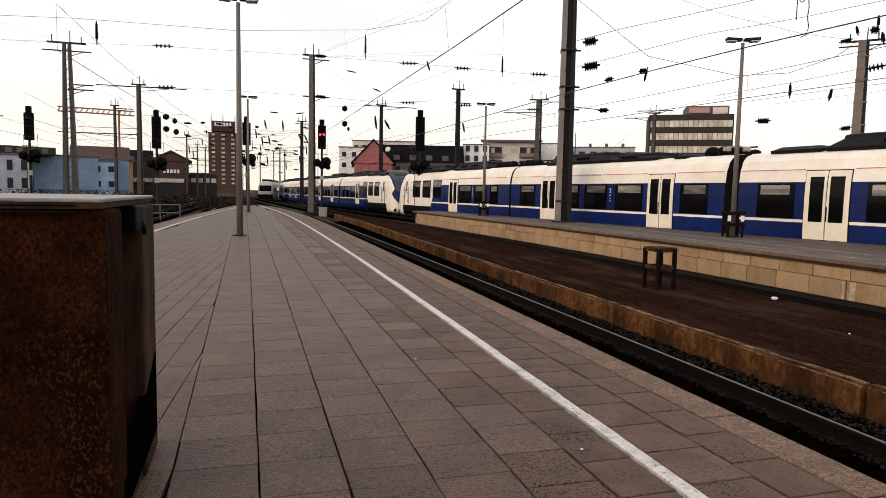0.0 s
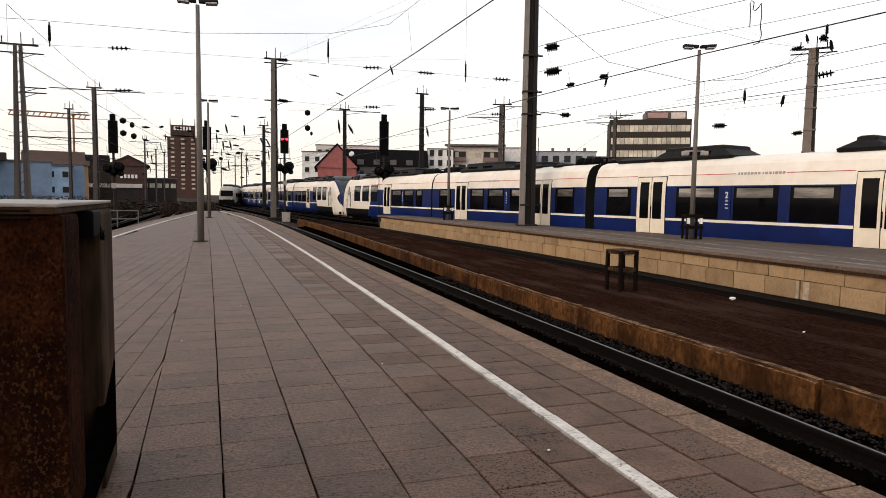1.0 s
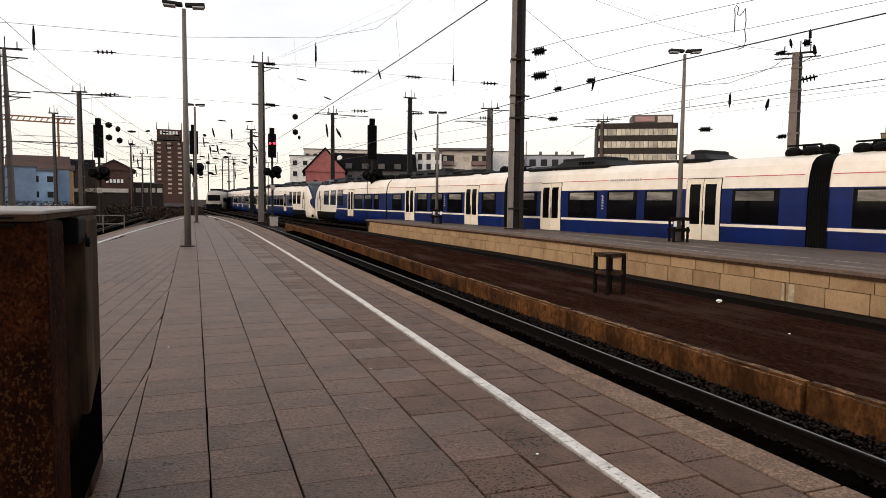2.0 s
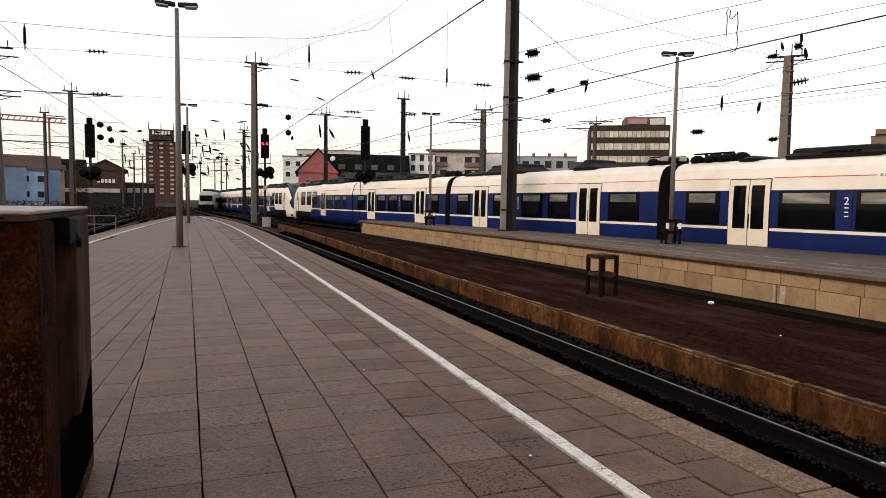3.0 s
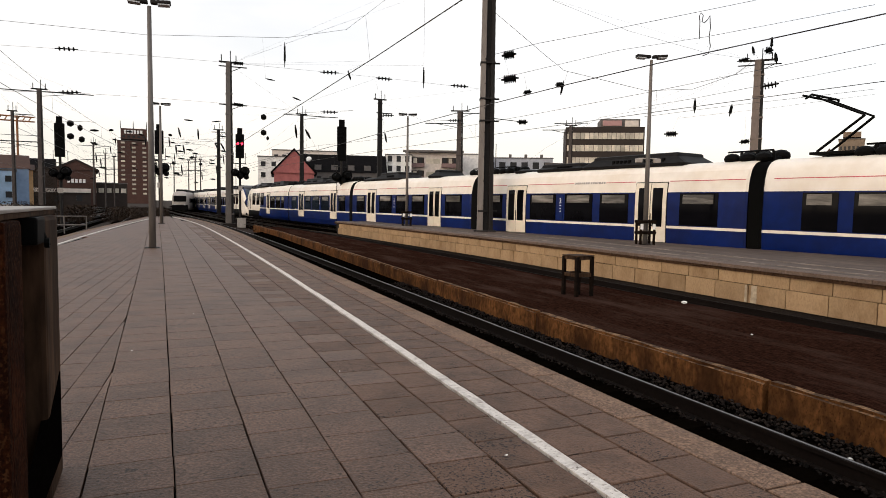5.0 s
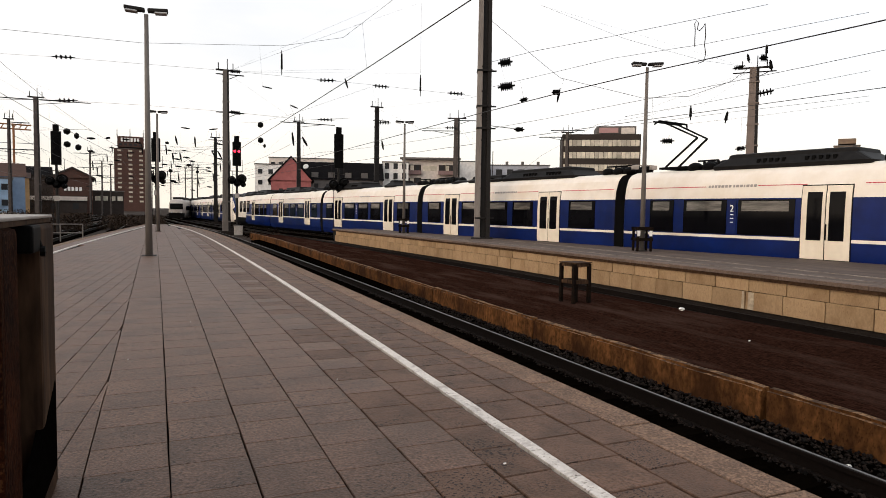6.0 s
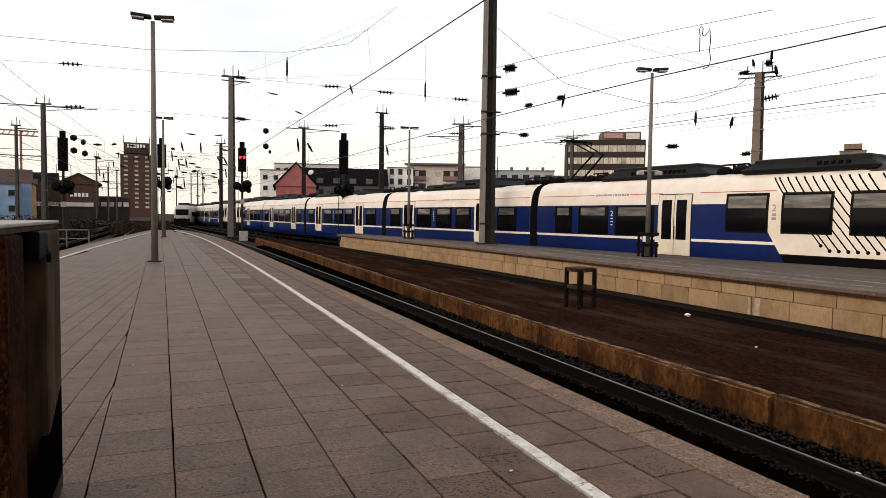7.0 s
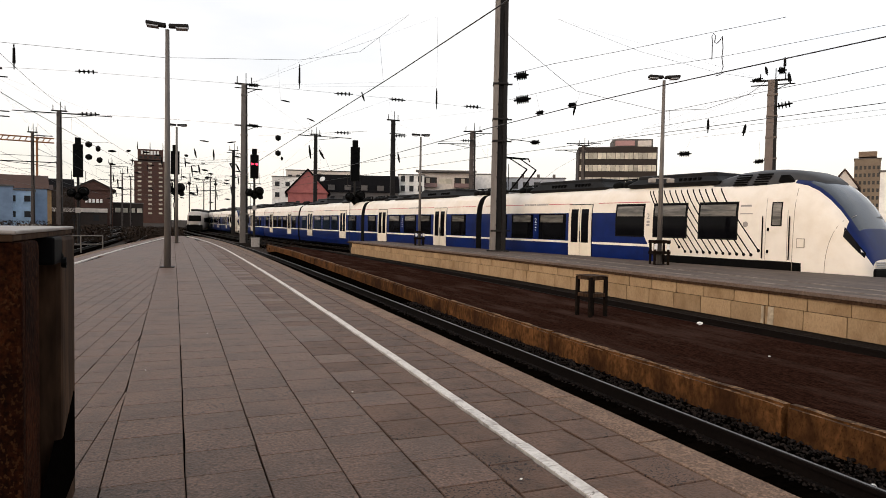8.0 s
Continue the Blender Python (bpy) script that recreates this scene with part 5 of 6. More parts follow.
insulator((22.3, 68.5, 10.7), (23.6, 68.0, 10.7), 0.18)
insulator((30.7, 69.5, 10.8), (32.0, 68.9, 10.8), 0.18)
insulator((-8.3, 44.2, 11.0), (-8.3, 44.2, 9.6), 0.12)
insulator((7.8, 44.3, 11.6), (7.8, 44.3, 10.0), 0.1)
insulator((16.6, 41.8, 10.4), (16.6, 41.8, 9.0), 0.1)
insulator((14.7, 27.3, 8.1), (15.3, 27.0, 8.2), 0.2)
insulator((14.7, 27.3, 7.0), (15.4, 26.9, 7.1), 0.2)
insulator((15.9, 27.8, 5.2), (16.3, 27.5, 5.2), 0.12)
insulator((17.1, 29.4, 6.9), (17.5, 29.2, 7.0), 0.12)
insulator((18.5, 28.6, 7.3), (18.8, 28.3, 7.3), 0.14)
insulator((18.7, 28.4, 6.8), (18.8, 28.3, 7.5), 0.09)
insulator((43.7, 38.1, 10.8), (44.5, 37.2, 11.0), 0.26)
insulator((43.8, 38.1, 13.6), (44.2, 37.6, 13.6), 0.3)
insulator((42.5, 39.5, 12.9), (43.1, 38.8, 13.1), 0.16)
insulator((44.1, 37.7, 14.6), (44.1, 37.7, 13.7), 0.16)
insulator((43.2, 38.7, 14.0), (43.3, 38.6, 13.3), 0.16)
insulator((44.3, 37.5, 13.4), (44.4, 37.4, 12.5), 0.2)
insulator((34.8, 35.9, 8.9), (34.8, 35.9, 7.9), 0.14)
insulator((36.5, 34.2, 8.4), (36.4, 34.3, 7.6), 0.16)
insulator((36.7, 41.0, 7.0), (37.5, 40.3, 7.0), 0.22)
insulator((44.2, 40.5, 6.7), (44.8, 39.9, 6.8), 0.2)
weight((-9.6, 89.5, 10.0), (-8.9, 89.6, 10.1), 0.4)
weight((-8.5, 89.6, 9.6), (-8.0, 89.6, 9.6), 0.4)
weight((-9.6, 89.5, 8.6), (-8.9, 89.6, 8.5), 0.4)
weight((-8.4, 89.6, 8.3), (-7.8, 89.7, 8.2), 0.4)
weight((12.6, 89.1, 12.2), (13.3, 89.0, 12.2), 0.42)
weight((12.6, 89.1, 10.2), (13.3, 89.0, 10.2), 0.42)
weight((13.3, 89.0, 9.5), (13.6, 89.0, 9.5), 0.3)
weight((6.6, 44.5, 9.2), (7.2, 44.4, 9.1), 0.05)
weight((8.3, 44.2, 8.1), (8.8, 44.1, 7.9), 0.05)
weight((11.8, 43.4, 10.0), (12.0, 43.4, 9.4), 0.07)
weight((4.0, 109.9, 13.6), (5.3, 109.9, 13.5), 0.12)
weight((8.1, 109.7, 13.5), (9.4, 109.6, 13.7), 0.12)
weight((3.2, 110.0, 12.3), (3.5, 109.9, 10.9), 0.15)
weight((6.0, 109.8, 12.3), (6.1, 109.8, 10.7), 0.15)
weight((15.6, 81.5, 10.6), (15.8, 81.5, 9.0), 0.15)
weight((16.8, 81.3, 10.1), (17.4, 81.2, 9.0), 0.15)
weight((22.7, 68.3, 8.8), (22.9, 68.3, 7.8), 0.12)
weight((-7.2, 89.7, 9.4), (-6.3, 89.8, 9.4), 0.15)
weight((-5.2, 89.8, 9.5), (-4.7, 89.9, 9.6), 0.15)
weight((1.6, 100.0, 10.3), (2.1, 100.0, 10.2), 0.2)
weight((2.4, 95.0, 8.5), (2.5, 95.0, 7.5), 0.12)
weight((3.3, 94.9, 8.6), (3.5, 94.9, 7.4), 0.12)
weight((4.1, 94.9, 6.9), (4.7, 94.9, 7.0), 0.2)
weight((1.9, 95.0, 6.1), (2.4, 95.0, 6.1), 0.2)
weight((5.3, 94.9, 6.1), (5.7, 94.8, 6.1), 0.2)
weight((7.7, 94.7, 10.0), (8.8, 94.6, 9.9), 0.12)
weight((7.3, 94.7, 9.0), (7.9, 94.7, 8.0), 0.12)
weight((8.1, 94.7, 9.0), (8.6, 94.6, 8.0), 0.12)


# small fittings of the far overhead lines
for k in range(54):
    x, y = bearing(random.uniform(-4.6, 5.2), random.uniform(110, 190))
    z = random.uniform(5.2, 5.2 + 0.06 * y)
    if k % 3:
        weight((x - 0.5, y, z), (x + 0.5, y, z - 0.1), 0.16)
    else:
        weight((x, y, z), (x + 0.15, y, z - 1.6), 0.12)
for k in range(10):
    a, b = random.uniform(-5, 0), random.uniform(1, 6)
    d, z = random.uniform(110, 180), random.uniform(6, 13)
    p, q = bearing(a, d), bearing(b, d)
    overhead_wire(0.03, (p[0], p[1], z), ((p[0] + q[0]) / 2, (p[1] + q[1]) / 2, z - 0.5), (q[0], q[1], z + 0.3))

# hanging loop of cable
loop = [(22.32, 22.93, 8.76), (22.32, 22.93, 9.5), (22.3, 22.95, 9.77), (22.34, 22.91, 9.91), (22.41, 22.84, 9.8), (22.39, 22.87, 9.51), (22.45, 22.8, 9.45), (22.55, 22.71, 9.59), (22.61, 22.65, 9.75), (22.64, 22.62, 9.23), (22.61, 22.64, 8.82), (22.66, 22.6, 8.4), (22.6, 22.65, 8.09), (22.44, 22.81, 8.01)]
bm = cord(0.02, loop)
solid("cable_loop", bm, M_WIRE, "loop of slack black cable hanging in the overhead line", "cable")


# ---- buildings ----
def block(t, name, x0, x1, y0, y1, z0, z1, material, label=""):
    return part(name, box(B(), x0, x1, y0, y1, z0, z1), material, t, label)


def pane_rows(t, wall, x0, x1, y, zs, n, w, h, material):
    """Rows of windows set in a facade at depth y; each is a pane with a frame and sill."""
    for z in zs:
        for i in range(n):
            c = x0 + (x1 - x0) * (i + 0.5) / n
            p = part("window", box(B(), c - w / 2, c + w / 2, y - 0.06, y + 0.05, z, z + h), material, t)
            part("sill", box(B(), c - w / 2 - 0.08, c + w / 2 + 0.08, y - 0.16, y - 0.061, z - 0.12, z - 0.01), wall, p)


def house(name, deg, dist, w, depth, h, wall, label, rows=(), cols=0, ww=1.1, wh=1.4, pane=F_PANE, roof=None, gable=0.0, turn=0.0, ridge="x", cat="building"):
    x, y = bearing(deg, dist)
    t = thing(name, label, cat, pose(x, y, -1.05, 0, 0, -deg + turn), "buildings")
    block(t, "wall", -w / 2, w / 2, 0, depth, 0, h + 1.05, wall)
    if cols:
        pane_rows(t, wall, -w / 2, w / 2, 0, [z + 1.05 for z in rows], cols, ww, wh, pane)
    if gable:
        bm = B()
        z = h + 1.05
        if ridge == "x":
            a = [(-w / 2 - 0.3, -0.3, z), (-w / 2 - 0.3, depth + 0.3, z), (-w / 2 - 0.3, depth / 2, z + gable)]
            b = [(w / 2 + 0.3, p[1], p[2]) for p in a]
        else:
            a = [(-w / 2 - 0.3, -0.3, z), (w / 2 + 0.3, -0.3, z), (0, -0.3, z + gable)]
            b = [(p[0], depth + 0.3, p[2]) for p in a]
        va, vb = [bm.verts.new(p) for p in a], [bm.verts.new(p) for p in b]
        bm.faces.new(va)
        bm.faces.new(vb[::-1])
        for i in range(3):
            bm.faces.new((va[i], vb[i], vb[(i + 1) % 3], va[(i + 1) % 3]))
        bmesh.ops.recalc_face_normals(bm, faces=bm.faces)
        if ridge == "x":
            part("roof", bm, roof or F_ROOF, t)
        else:
            part("gable", bm, wall, t)
            for s in (-1, 1):
                bm = B()
                rows = []
                for yy in (-0.55, depth + 0.5):
                    rows.append([bm.verts.new((s * (w / 2 + 0.7) * f, yy, z - 0.25 + up + (gable + 0.32) * (1 - f))) for f, up in ((1, 0), (0, 0), (0, 0.4), (1, 0.4))])
                for k in range(4):
                    bm.faces.new((rows[0][k], rows[0][(k + 1) % 4], rows[1][(k + 1) % 4], rows[1][k]))
                bm.faces.new(rows[0][::-1])
                bm.faces.new(rows[1])
                bmesh.ops.recalc_face_normals(bm, faces=bm.faces)
                part("roof", bm, roof or F_ROOF, t)
    else:
        block(t, "roof", -w / 2 - 0.2, w / 2 + 0.2, -0.2, depth + 0.2, h + 1.06, h + 1.3, roof or F_GREY)
    return t


# brick tower with a lettered top
T = house("tower_block", -1.61, 400, 16.0, 14, 33, F_BRICK, "tall dark red brick tower block with rows of small windows", [4 + 2.5 * k for k in range(12)], 3, 1.9, 0.95, F_PANE_LIGHT)
block(T, "top_storey", -6.3, 6.8, 1.0, 13, 35.2, 40.9, F_BRICK)
for k in range(6):
    block(T, "sign_letter", -4.6 + 1.6 * k, -3.5 + 1.6 * k, 0.7, 0.98, 38.0, 40.0, F_SIGN, "white sign letter block")
for x in (-6.4, 0, 6.6):
    part("aerial", tube(B(), (x, 3, 40.8), (x, 3, 45), 0.25, 0.12), M_STEEL_DARK, T)
pane_rows(T, F_BRICK, -6, 6.4, 1.0, [35.9], 5, 1.4, 1.2, F_PANE)

# hall with a sign, low sheds
T = house("brick_hall", -5.6, 180, 8.4, 20, 8.0, F_HALL, "dark brick hall with pitched roof and a pale sign", gable=2.2, ridge="y", roof=F_DARK)
for k in range(5):
    block(T, "sign_letter", -1.8 + 0.8 * k, -1.25 + 0.8 * k, -0.5, -0.35, 6.0, 6.9, F_SIGN, "white sign letter block")
T = house("low_shed", -6.9, 172, 13.5, 10, 3.3, F_DARK, "low dark shed with a pale fascia beside the tracks", [0.6], 3, 1.2, 1.4)
block(T, "fascia", -6.8, 6.8, -0.4, -0.22, 3.6, 4.5, F_CREAM, "pale fascia board")
T = house("station_shed", -3.4, 200, 9, 12, 5.4, F_DARK, "dark shed with a glazed strip and flat roof", [2.9], 5, 1.3, 1.2, F_PANE_LIGHT)
house("warehouse", -8.6, 205, 12, 14, 9, F_DARK, "dark warehouse with brown tiled roof", gable=3, roof=F_ROOF)
# pale blue and white houses
T = house("white_house", -16.9, 115, 7.0, 12, 5.6, F_SHADE, "white house in painted blue-grey shade with tall windows and a dark roof storey", [0.8, 3.4], 4, 0.7, 1.5)
block(T, "roof_storey", -3.3, 6.8, 1.0, 9, 6.92, 8.0, F_DARK, "dark roof storey")
for x in (-2.4, -1.0, 0.4, 1.8, 3.4, 5.0):
    block(T, "roof_window", x, x + 0.8, 0.93, 1.05, 7.1, 7.8, F_GREY)
T = house("blue_building", -13.0, 121, 9.4, 14, 5.9, F_BLUE, "pale blue windowless building side with a low parapet")
T = house("blue_house", -10.35, 130, 4.2, 12, 5.6, F_CYAN, "pale blue house with four dark windows", [1.2, 3.8], 2, 0.9, 1.0)
house("brown_roofed_house", -10.6, 138, 9.5, 10, 6.3, F_BLUE, "pale house under a brown tiled roof", gable=2.6, roof=F_ROOF_BROWN)
house("ochre_house", -8.85, 141, 2.4, 9, 6.2, F_YELLOW, "narrow ochre house wall", gable=1.2, roof=F_ROOF_BROWN)
# the row behind the train
house("pink_house", 10.75, 150, 8.6, 12, 7.6, F_PINK, "pink gabled house behind the train", [4.6], 2, 0.9, 1.2, gable=5.0, ridge="y", roof=F_ROOF)
house("white_block", 9.5, 190, 11.2, 12, 13.6, F_WHITE, "white apartment block with flat roof", [5, 8, 11], 4, 1.2, 1.3)
house("white_block", 11.9, 204, 21, 12, 16.6, F_CREAM, "pale long apartment block with flat roof", [11, 14], 9, 1.2, 1.3)
T = house("dark_roofed_house", 14.9, 163, 20.5, 12, 8.6, F_GREY, "grey house with a steep dark roof and dormers", [6.2], 7, 1.0, 1.4, F_PANE, gable=4.6)
for x in (-7, -3, 1, 5):
    block(T, "dormer", x, x + 1.6, 0.4, 3, 10, 11.4, F_GREY)
part("dish", tube(B(), (-8.3, -0.5, 12.6), (-8.4, -0.7, 12.7), 0.7, 0.6, 12), F_SIGN, T, "white satellite dish")
house("white_house", 19.6, 170, 6.6, 12, 13.6, F_WHITE, "white apartment house with rows of dark windows", [3, 6.2, 9.4, 11.9], 3, 1.1, 1.5)
T = house("apartment_house", 22.6, 173, 14.5, 12, 14.6, F_CREAM, "cream apartment house with dark recessed balconies", [3, 6.2], 6, 1.3, 1.5)
for z in (8.5, 11.9):
    for x in (-7.0, 2.2):
        # the loggia's depth is only shade in colour: a dark plate on the wall
        g = block(T, "loggia", x, x + 4.6, -0.09, 0.05, z, z + 2.5, F_DARK, "recessed balcony, its shade painted as a flat dark plate")
        for k in range(3):
            part("window", box(B(), x + 0.4 + 1.4 * k, x + 1.3 + 1.4 * k, -0.13, -0.091, z + 1.0, z + 2.3), F_PANE_LIGHT if k == 1 else F_PANE, g)
        block(T, "balcony", x - 0.1, x + 4.7, -1.2, -0.14, z - 0.1, z + 0.95, F_MAUVE, "mauve balcony front")
    block(T, "window", -1.9, 1.7, -0.07, 0.05, z + 0.9, z + 2.2, F_PANE_LIGHT)
block(T, "roof_overhang", -7.9, 7.9, -1.4, 0.0, 15.7, 16.2, F_GREY, "deep flat roof edge")
house("white_gable_wall", 26.2, 180, 7.4, 12, 14.8, F_WHITE, "plain white windowless house end", roof=F_GREY)
T = house("grey_apartment_block", 30.0, 190, 19, 12, 14.6, F_SHADE, "pale grey apartment block with large dark windows", [5, 8.4, 11.6], 6, 1.8, 1.9, F_PANE)
for x in (-8.5, -3.0, 1.5, 6.0):
    block(T, "chimney", x, x + 0.8, 3, 3.8, 15.9, 17.0, F_GREY)
house("flat_roofed_block", 33.6, 200, 11, 12, 13.4, F_DARK, "dark flat-roofed block behind the train", [8.5, 11], 5, 1.4, 1.2)
for deg, hh in ((27.2, 19), (28.0, 18.5), (26.6, 18)):
    x, y = bearing(deg, 178)
    ob = solid("roof_aerial", tube(B(), (0, 0, 0), (0, 0, hh), 0.12, 0.1), M_STEEL_DARK, "thin dark aerial mast on a roof", "aerial", "aerials")
    ob.location = (x, y, -1)

# office block with bands of windows
x, y = bearing(37.35, 160)
T = thing("office_block", "dark brown office block with pale bands of windows", "building", pose(x, y, -1.05, 0, 0, -37.3 + 6), "buildings")
block(T, "wall", -9.6, 8.4, 0, 14, 0, 20.9, F_DARK)
for z in (9.4, 12.35, 15.25, 18.1):
    for k in range(17):
        part("window", box(B(), -9.3 + k * 1.03, -8.36 + k * 1.03, -0.07, 0.05, z, z + 1.45), F_PANE_LIGHT, T)
    for k in range(10):
        part("window", box(B(), 8.35, 8.47, 0.5 + k * 1.3, 1.6 + k * 1.3, z, z + 1.45), F_PANE_LIGHT, T)
block(T, "roof_storey", -1.5, 7.6, 2, 10, 20.92, 23.0, F_GREY)
block(T, "roof_sign", -1.0, 3.4, 1.6, 1.9, 21.4, 22.6, F_SIGN_RED, "pink-red roof sign")
block(T, "roof_sign", 4.1, 7.2, 1.6, 1.9, 21.2, 22.6, F_CREAM)
house("side_block", 33.2, 165, 5.5, 10, 11.5, F_GREY, "low grey block beside the office building", [7.5], 3, 1, 1.2)
# right end
T = house("stone_tower", 55.1, 260, 7.4, 10, 25.0, facade("tan stone", (0.2, 0.15, 0.11)), "tan stone tower with stepped top", [9, 11.5, 14, 16.5, 19, 21.5], 6, 0.7, 1.2)
block(T, "top_storey", -2.6, 2.6, 1, 10, 26.9, 28.6, facade("tan stone cap", (0.2, 0.14, 0.1)))
house("white_house", 58.2, 118, 9.5, 12, 10.0, F_WHITE, "white house with balconies at the end of the row", [3, 6, 8.4], 3, 1.2, 1.3)
house("gabled_house", 53.7, 150, 4.0, 10, 9.4, F_CREAM, "pale house with a steep gable", gable=3.4, ridge="y", roof=F_ROOF_BROWN)
for deg, ds, ww, hh, m in ((-23, 160, 40, 9, F_GREY), (-35, 150, 46, 11, F_CREAM), (46, 210, 40, 9, F_GREY), (66, 150, 50, 12, F_CREAM)):
    house("city_block", deg, ds, ww, 14, hh, m, "plain city block along the railway", [3, 6], 12, 1.3, 1.5)

# orange crane jib far left
x, y = bearing(-10.9, 210)
T = thing("crane", "orange lattice crane jib beyond the houses", "crane", pose(x, y, -1, 0, 0, 12))
bm = B()
for z in (22.6, 23.8):
    tube(bm, (-9, 0, z), (10, 0, z), 0.2, seg=5)
for k in range(14):
    tube(bm, (-9 + k * 1.35, 0, 22.6), (-8.3 + k * 1.35, 0, 23.8), 0.12, seg=4)
part("jib", bm, F_ORANGE, T)
part("tower", tube(B(), (6, 0, 0), (6, 0, 24), 0.3, 0.3, 6), F_ORANGE, T)


# low scrub and clutter along the tracks
def scrub(x0, x1, y0, y1, h, n, label):
    verts, faces = [], []
    for i in range(n):
        x, y = random.uniform(x0, x1), random.uniform(y0, y1)
        z = -1.0 + h * random.random() ** 1.3
        a, b = random.random() * 6.28, random.uniform(-0.9, 0.9)
        s = random.uniform(0.05, 0.2)
        d = Vector((math.cos(a) * math.cos(b), math.sin(a) * math.cos(b), math.sin(b))) * s
        e = Vector((-math.sin(a), math.cos(a), 0.3)) * s * 0.35
        k = len(verts)
        c = Vector((x, y, z))
        verts += [tuple(c - d), tuple(c + e), tuple(c + d), tuple(c - e)]
        faces.append((k, k + 1, k + 2, k + 3))
    me = bpy.data.meshes.new("scrub")
    me.from_pydata(verts, [], faces)
    me.materials.append(M_LEAF)
    tagged(new("scrub", me), label, "scrub", kind="stuff")


scrub(-12, -5.5, 62, 75, 1.6, 7000, "bare dark winter scrub beside the tracks")
scrub(-5, 1.2, 70, 95, 1.3, 7000, "bare dark winter scrub beyond the platform's end")
scrub(-26, -13, 70, 100, 1.8, 7000, "bare dark winter scrub below the pale houses")
scrub(-25, -19, 160, 170, 9.0, 9000, "dark bare bushes behind the shed")
scrub(6.3, 9.0, 46, 56, 0.6, 220, "dry weeds at the end of the low platform")

# fence and pipes at the platform's end
T = thing("platform_end_barrier", "low pale tubular barrier beside the tracks", "barrier", pose(-5.2, 46, -1.0))
bm = B()
for x in (-1.2, 0, 1.2):
    tube(bm, (x, 0, 0), (x, 0, 1.15), 0.035)
for z in (0.6, 1.13):
    tube(bm, (-1.2, 0, z), (1.2, 0, z), 0.035)
part("rail_frame", bm, M_STEEL, T)


# ---- paving of the platform ----
PITCH = 0.354


def tile_mesh(name, w, d, h=0.03, c=0.004):
    bm = B()
    top = [bm.verts.new((s * (w / 2 - c), t * (d / 2 - c), h)) for s, t in ((-1, -1), (1, -1), (1, 1), (-1, 1))]
    low = [bm.verts.new((s * w / 2, t * d / 2, h - c)) for s, t in ((-1, -1), (1, -1), (1, 1), (-1, 1))]
    foot = [bm.verts.new((s * w / 2, t * d / 2, 0)) for s, t in ((-1, -1), (1, -1), (1, 1), (-1, 1))]
    bm.faces.new(top)
    for i in range(4):
        j = (i + 1) % 4
        bm.faces.new((top[i], low[i], low[j], top[j]))
        bm.faces.new((low[i], foot[i], foot[j], low[j]))
    bmesh.ops.recalc_face_normals(bm, faces=bm.faces)
    me = bpy.data.meshes.new(name)
    bm.to_mesh(me)
    bm.free()
    return me


TILE = tile_mesh("paver", PITCH - 0.007, PITCH - 0.003, c=0.003)
TILE.materials.append(M_TILE)
TILE_D = tile_mesh("paver", PITCH - 0.012, PITCH - 0.01)
TILE_D.materials.append(M_TILE_DIRTY)
COPE = tile_mesh("coping_stone", 0.225, 0.985)
COPE.materials.append(M_COPING)
far_tiles = {}


def lay(mesh, x, y, turn=0.0, sunk=0.0, wide=1.0):
    """A single paver: its own object near the viewer's stretch, else joined."""
    x += random.uniform(-0.002, 0.002)
    m = pose(x, y, -0.03 + sunk + random.uniform(-0.0008, 0.0008), random.uniform(-0.07, 0.07), random.uniform(-0.07, 0.07), turn) @ Matrix.Diagonal((wide, 1, 1, 1))
    if 2.0 < y < 10.5 and -1.3 < x < 3.0:
        ob = new(mesh.name.split(".")[0], mesh)
        ob.parent, ob.matrix_basis = PLATFORM, m
    else:
        v, f = far_tiles.setdefault(mesh.name, ([], []))
        k = len(v)
        v += [tuple(m @ p.co) for p in mesh.vertices]
        f += [tuple(k + i for i in p.vertices) for p in mesh.polygons]


def lay_cut(material, pts):
    """A paver cut to four plan corners, as an object of its own."""
    bm = B()
    top = [bm.verts.new((x, y, -0.002)) for x, y in pts]
    foot = [bm.verts.new((x, y, -0.03)) for x, y in pts]
    bm.faces.new(top)
    for i in range(4):
        bm.faces.new((top[i], foot[i], foot[(i + 1) % 4], top[(i + 1) % 4]))
    bmesh.ops.recalc_face_normals(bm, faces=bm.faces)
    part("cut_paver", bm, material, PLATFORM)


def column(k, y):
    """The joint lines of the main field, which open out with the painted line."""
    return -0.303 + 0.357 * k - (0.02 if k == 5 else 0) + k / 5 * 0.8 * (LINE(min(max(y, 0), 26)) - LINE(2.5))


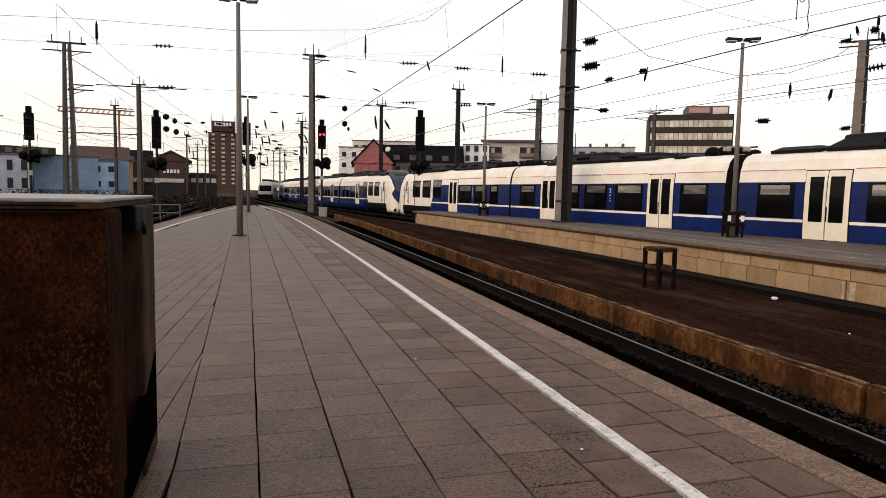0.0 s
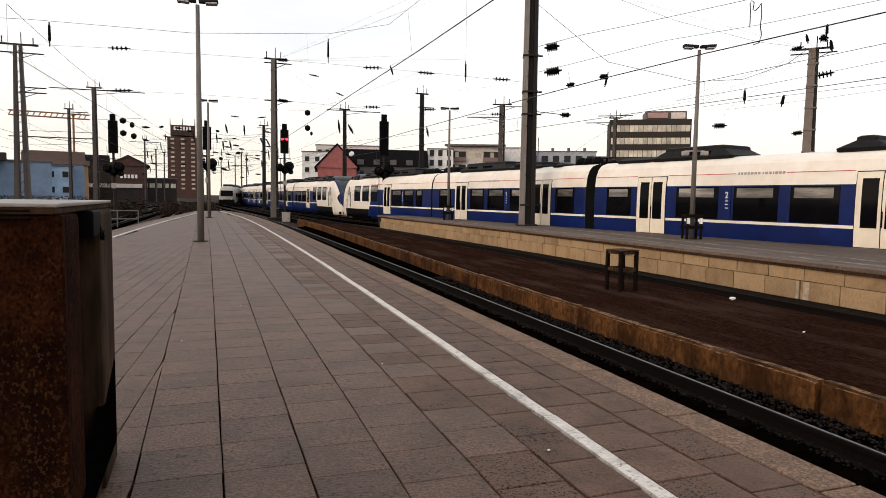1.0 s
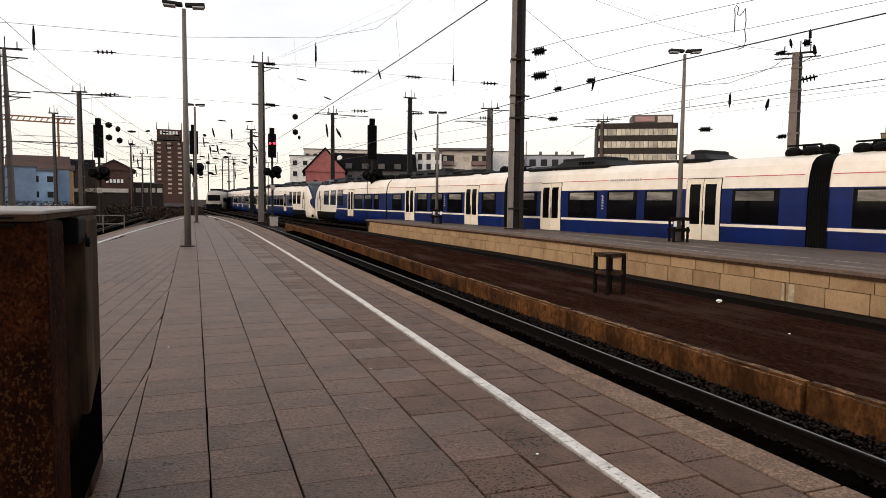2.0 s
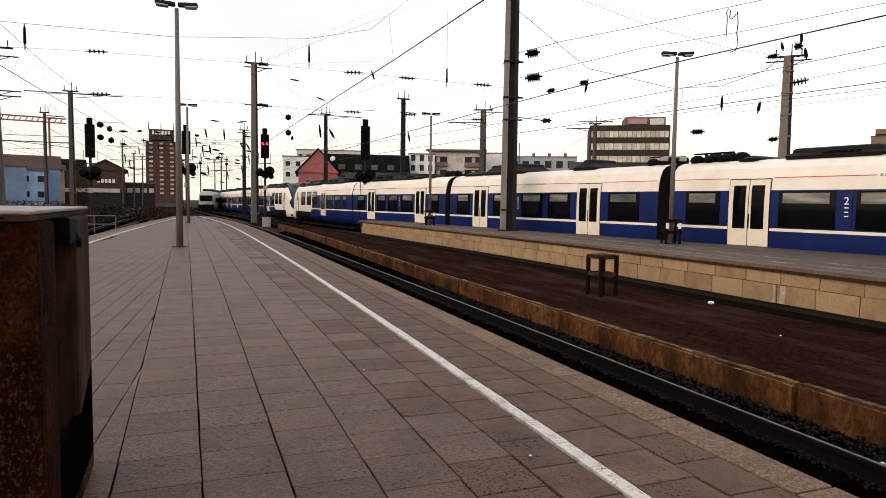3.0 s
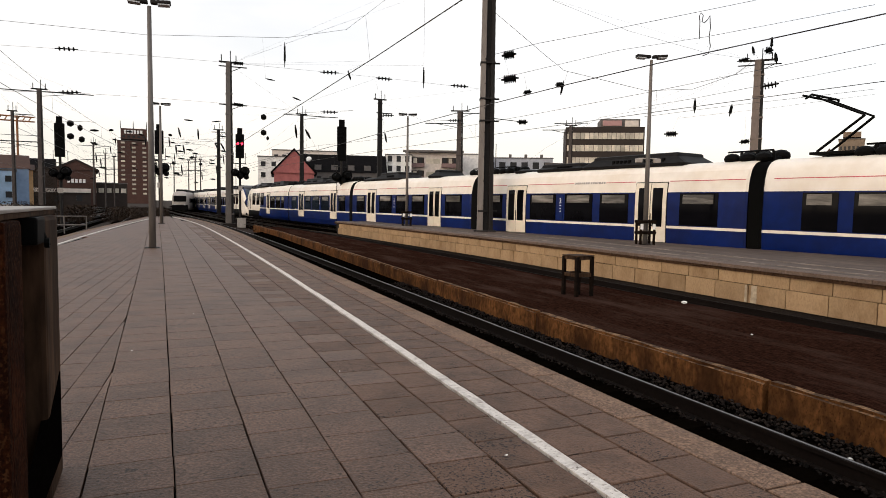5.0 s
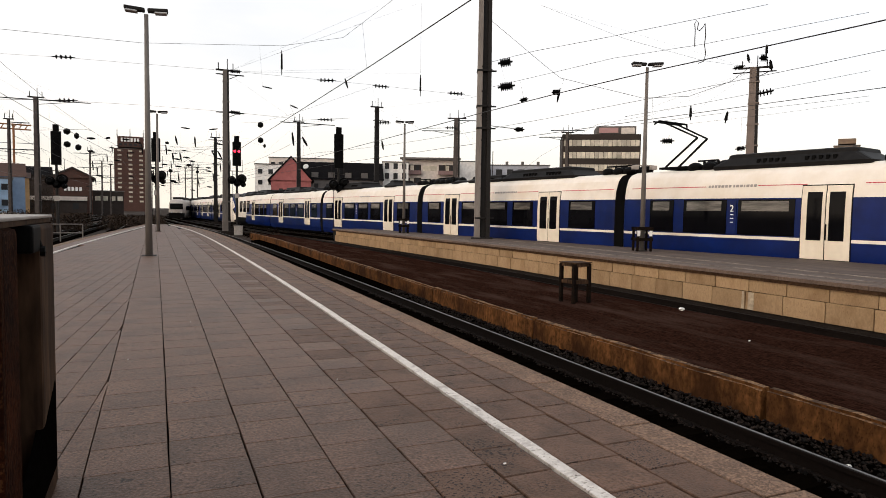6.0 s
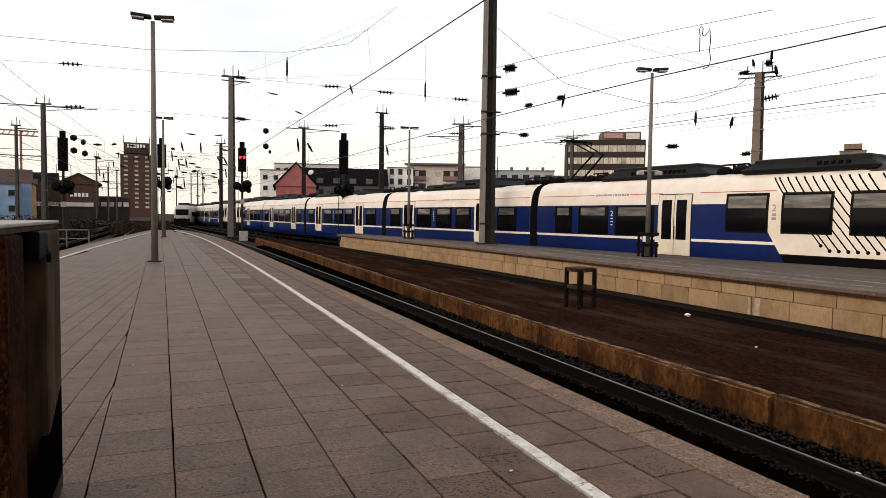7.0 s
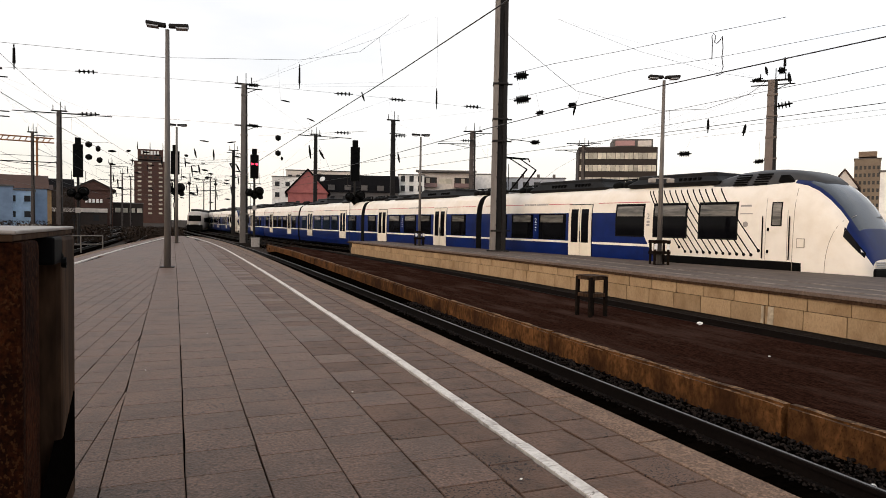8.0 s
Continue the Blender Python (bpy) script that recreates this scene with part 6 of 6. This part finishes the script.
rows = int(59 / PITCH)
NARROW, LEAN = 0.19, 0.083
for r in range(rows):
    y = -6.06 + r * PITCH
    for c in range(5):
        yc = y + (PITCH / 2 if c in (2, 4) else 0.0)
        a, b = column(c, yc), column(c + 1, yc)
        x = (a + b) / 2
        if b < LINE(y) - 0.04 and x > LEFT(y) + 0.2:
            lay(TILE_D if c == 4 and random.random() < 0.5 else TILE, x, yc, -math.degrees((column(c + 0.5, yc + 0.5) - column(c + 0.5, yc - 0.5))), wide=(b - a) / PITCH)
    a, b = column(5, y), LINE(y) - 0.05
    if b - a > 0.1:
        lay(TILE_D, (a + b) / 2, y, wide=(b - a) / PITCH)
    # left field of narrow pavers runs along the other edge and is cut at the main field
    for k in range(-22, 34):
        x = -0.495 + LEAN * (y - 4) - k * NARROW
        if LEFT(y) + 0.71 + NARROW / 2 < x and x + NARROW / 2 + 0.02 < -0.305:
            lay(TILE, x, y - LEAN * x, -4.75, -0.002, NARROW / PITCH)
        elif LEFT(y) + 0.9 < x and x - NARROW / 2 < -0.318:
            yy = y - LEAN * x
            h, d = PITCH / 2 - 0.003, LEAN * (PITCH / 2)
            lo, hi = x - NARROW / 2 + 0.003, -0.307
            lay_cut(M_TILE, [(lo - d, yy - h + LEAN * NARROW / 2), (max(lo - d + 0.01, min(hi, x + NARROW / 2 - 0.004 - d)), yy - h), (max(lo + d + 0.01, min(hi, x + NARROW / 2 - 0.004 + d)), yy + h), (lo + d, yy + h + LEAN * NARROW / 2)])
    c = EDGE(y) - 0.235
    a, b = LINE(y) + 0.042, LINE(y) + 0.371
    if c - b > 0.1:
        lay(TILE_D, (a + b) / 2, y + 0.03, wide=(b - a) / PITCH)
        lay(TILE_D, (b + c) / 2 + 0.004, y + PITCH / 2, wide=(c - b - 0.009) / PITCH)
    elif c - a > 0.08:
        lay(TILE_D, (a + c) / 2, y, wide=(c - a) / PITCH)
    if LEFT(y) + 0.6 < 0:
        lay(TILE, LEFT(y) + 0.42, y, wide=0.36 / PITCH)
y = -6.0
while y < 52:
    turn = -math.degrees(math.atan2(EDGE(y + 1) - EDGE(y), 1))
    lay(COPE, EDGE(y + 0.5) - 0.113, y + 0.5, turn)
    turn = -math.degrees(math.atan2(LEFT(y + 1) - LEFT(y), 1))
    lay(COPE, LEFT(y + 0.5) + 0.113, y + 0.5, turn)
    y += 1.0
for name, (v, f) in far_tiles.items():
    me = bpy.data.meshes.new("paving")
    me.from_pydata(v, [], f)
    me.materials.append(M_COPING if name.startswith("coping") else M_TILE if name == TILE.name else M_TILE_DIRTY)
    p = new("paving", me)
    p.parent = PLATFORM
    tagged(p, "distant pavers", kind="stuff")
# painted safety lines in lengths
y = -6.0
while y < 52:
    j = random.uniform(-0.004, 0.004)
    bm = strip(B(), off(LINE, -0.037 + j), off(LINE, 0.037 + j), y + 0.004, y + 0.354 - 0.003, -0.03, 0.003, 0.5)
    part("safety_line", bm, M_LINE, PLATFORM, "worn white safety line stone")
    bm = strip(B(), off(LEFT, 0.62), off(LEFT, 0.7), y + 0.004, y + 0.354 - 0.003, -0.03, 0.003, 0.5)
    part("safety_line", bm, M_LINE, PLATFORM, "worn white safety line stone")
    y += 0.354

motions()
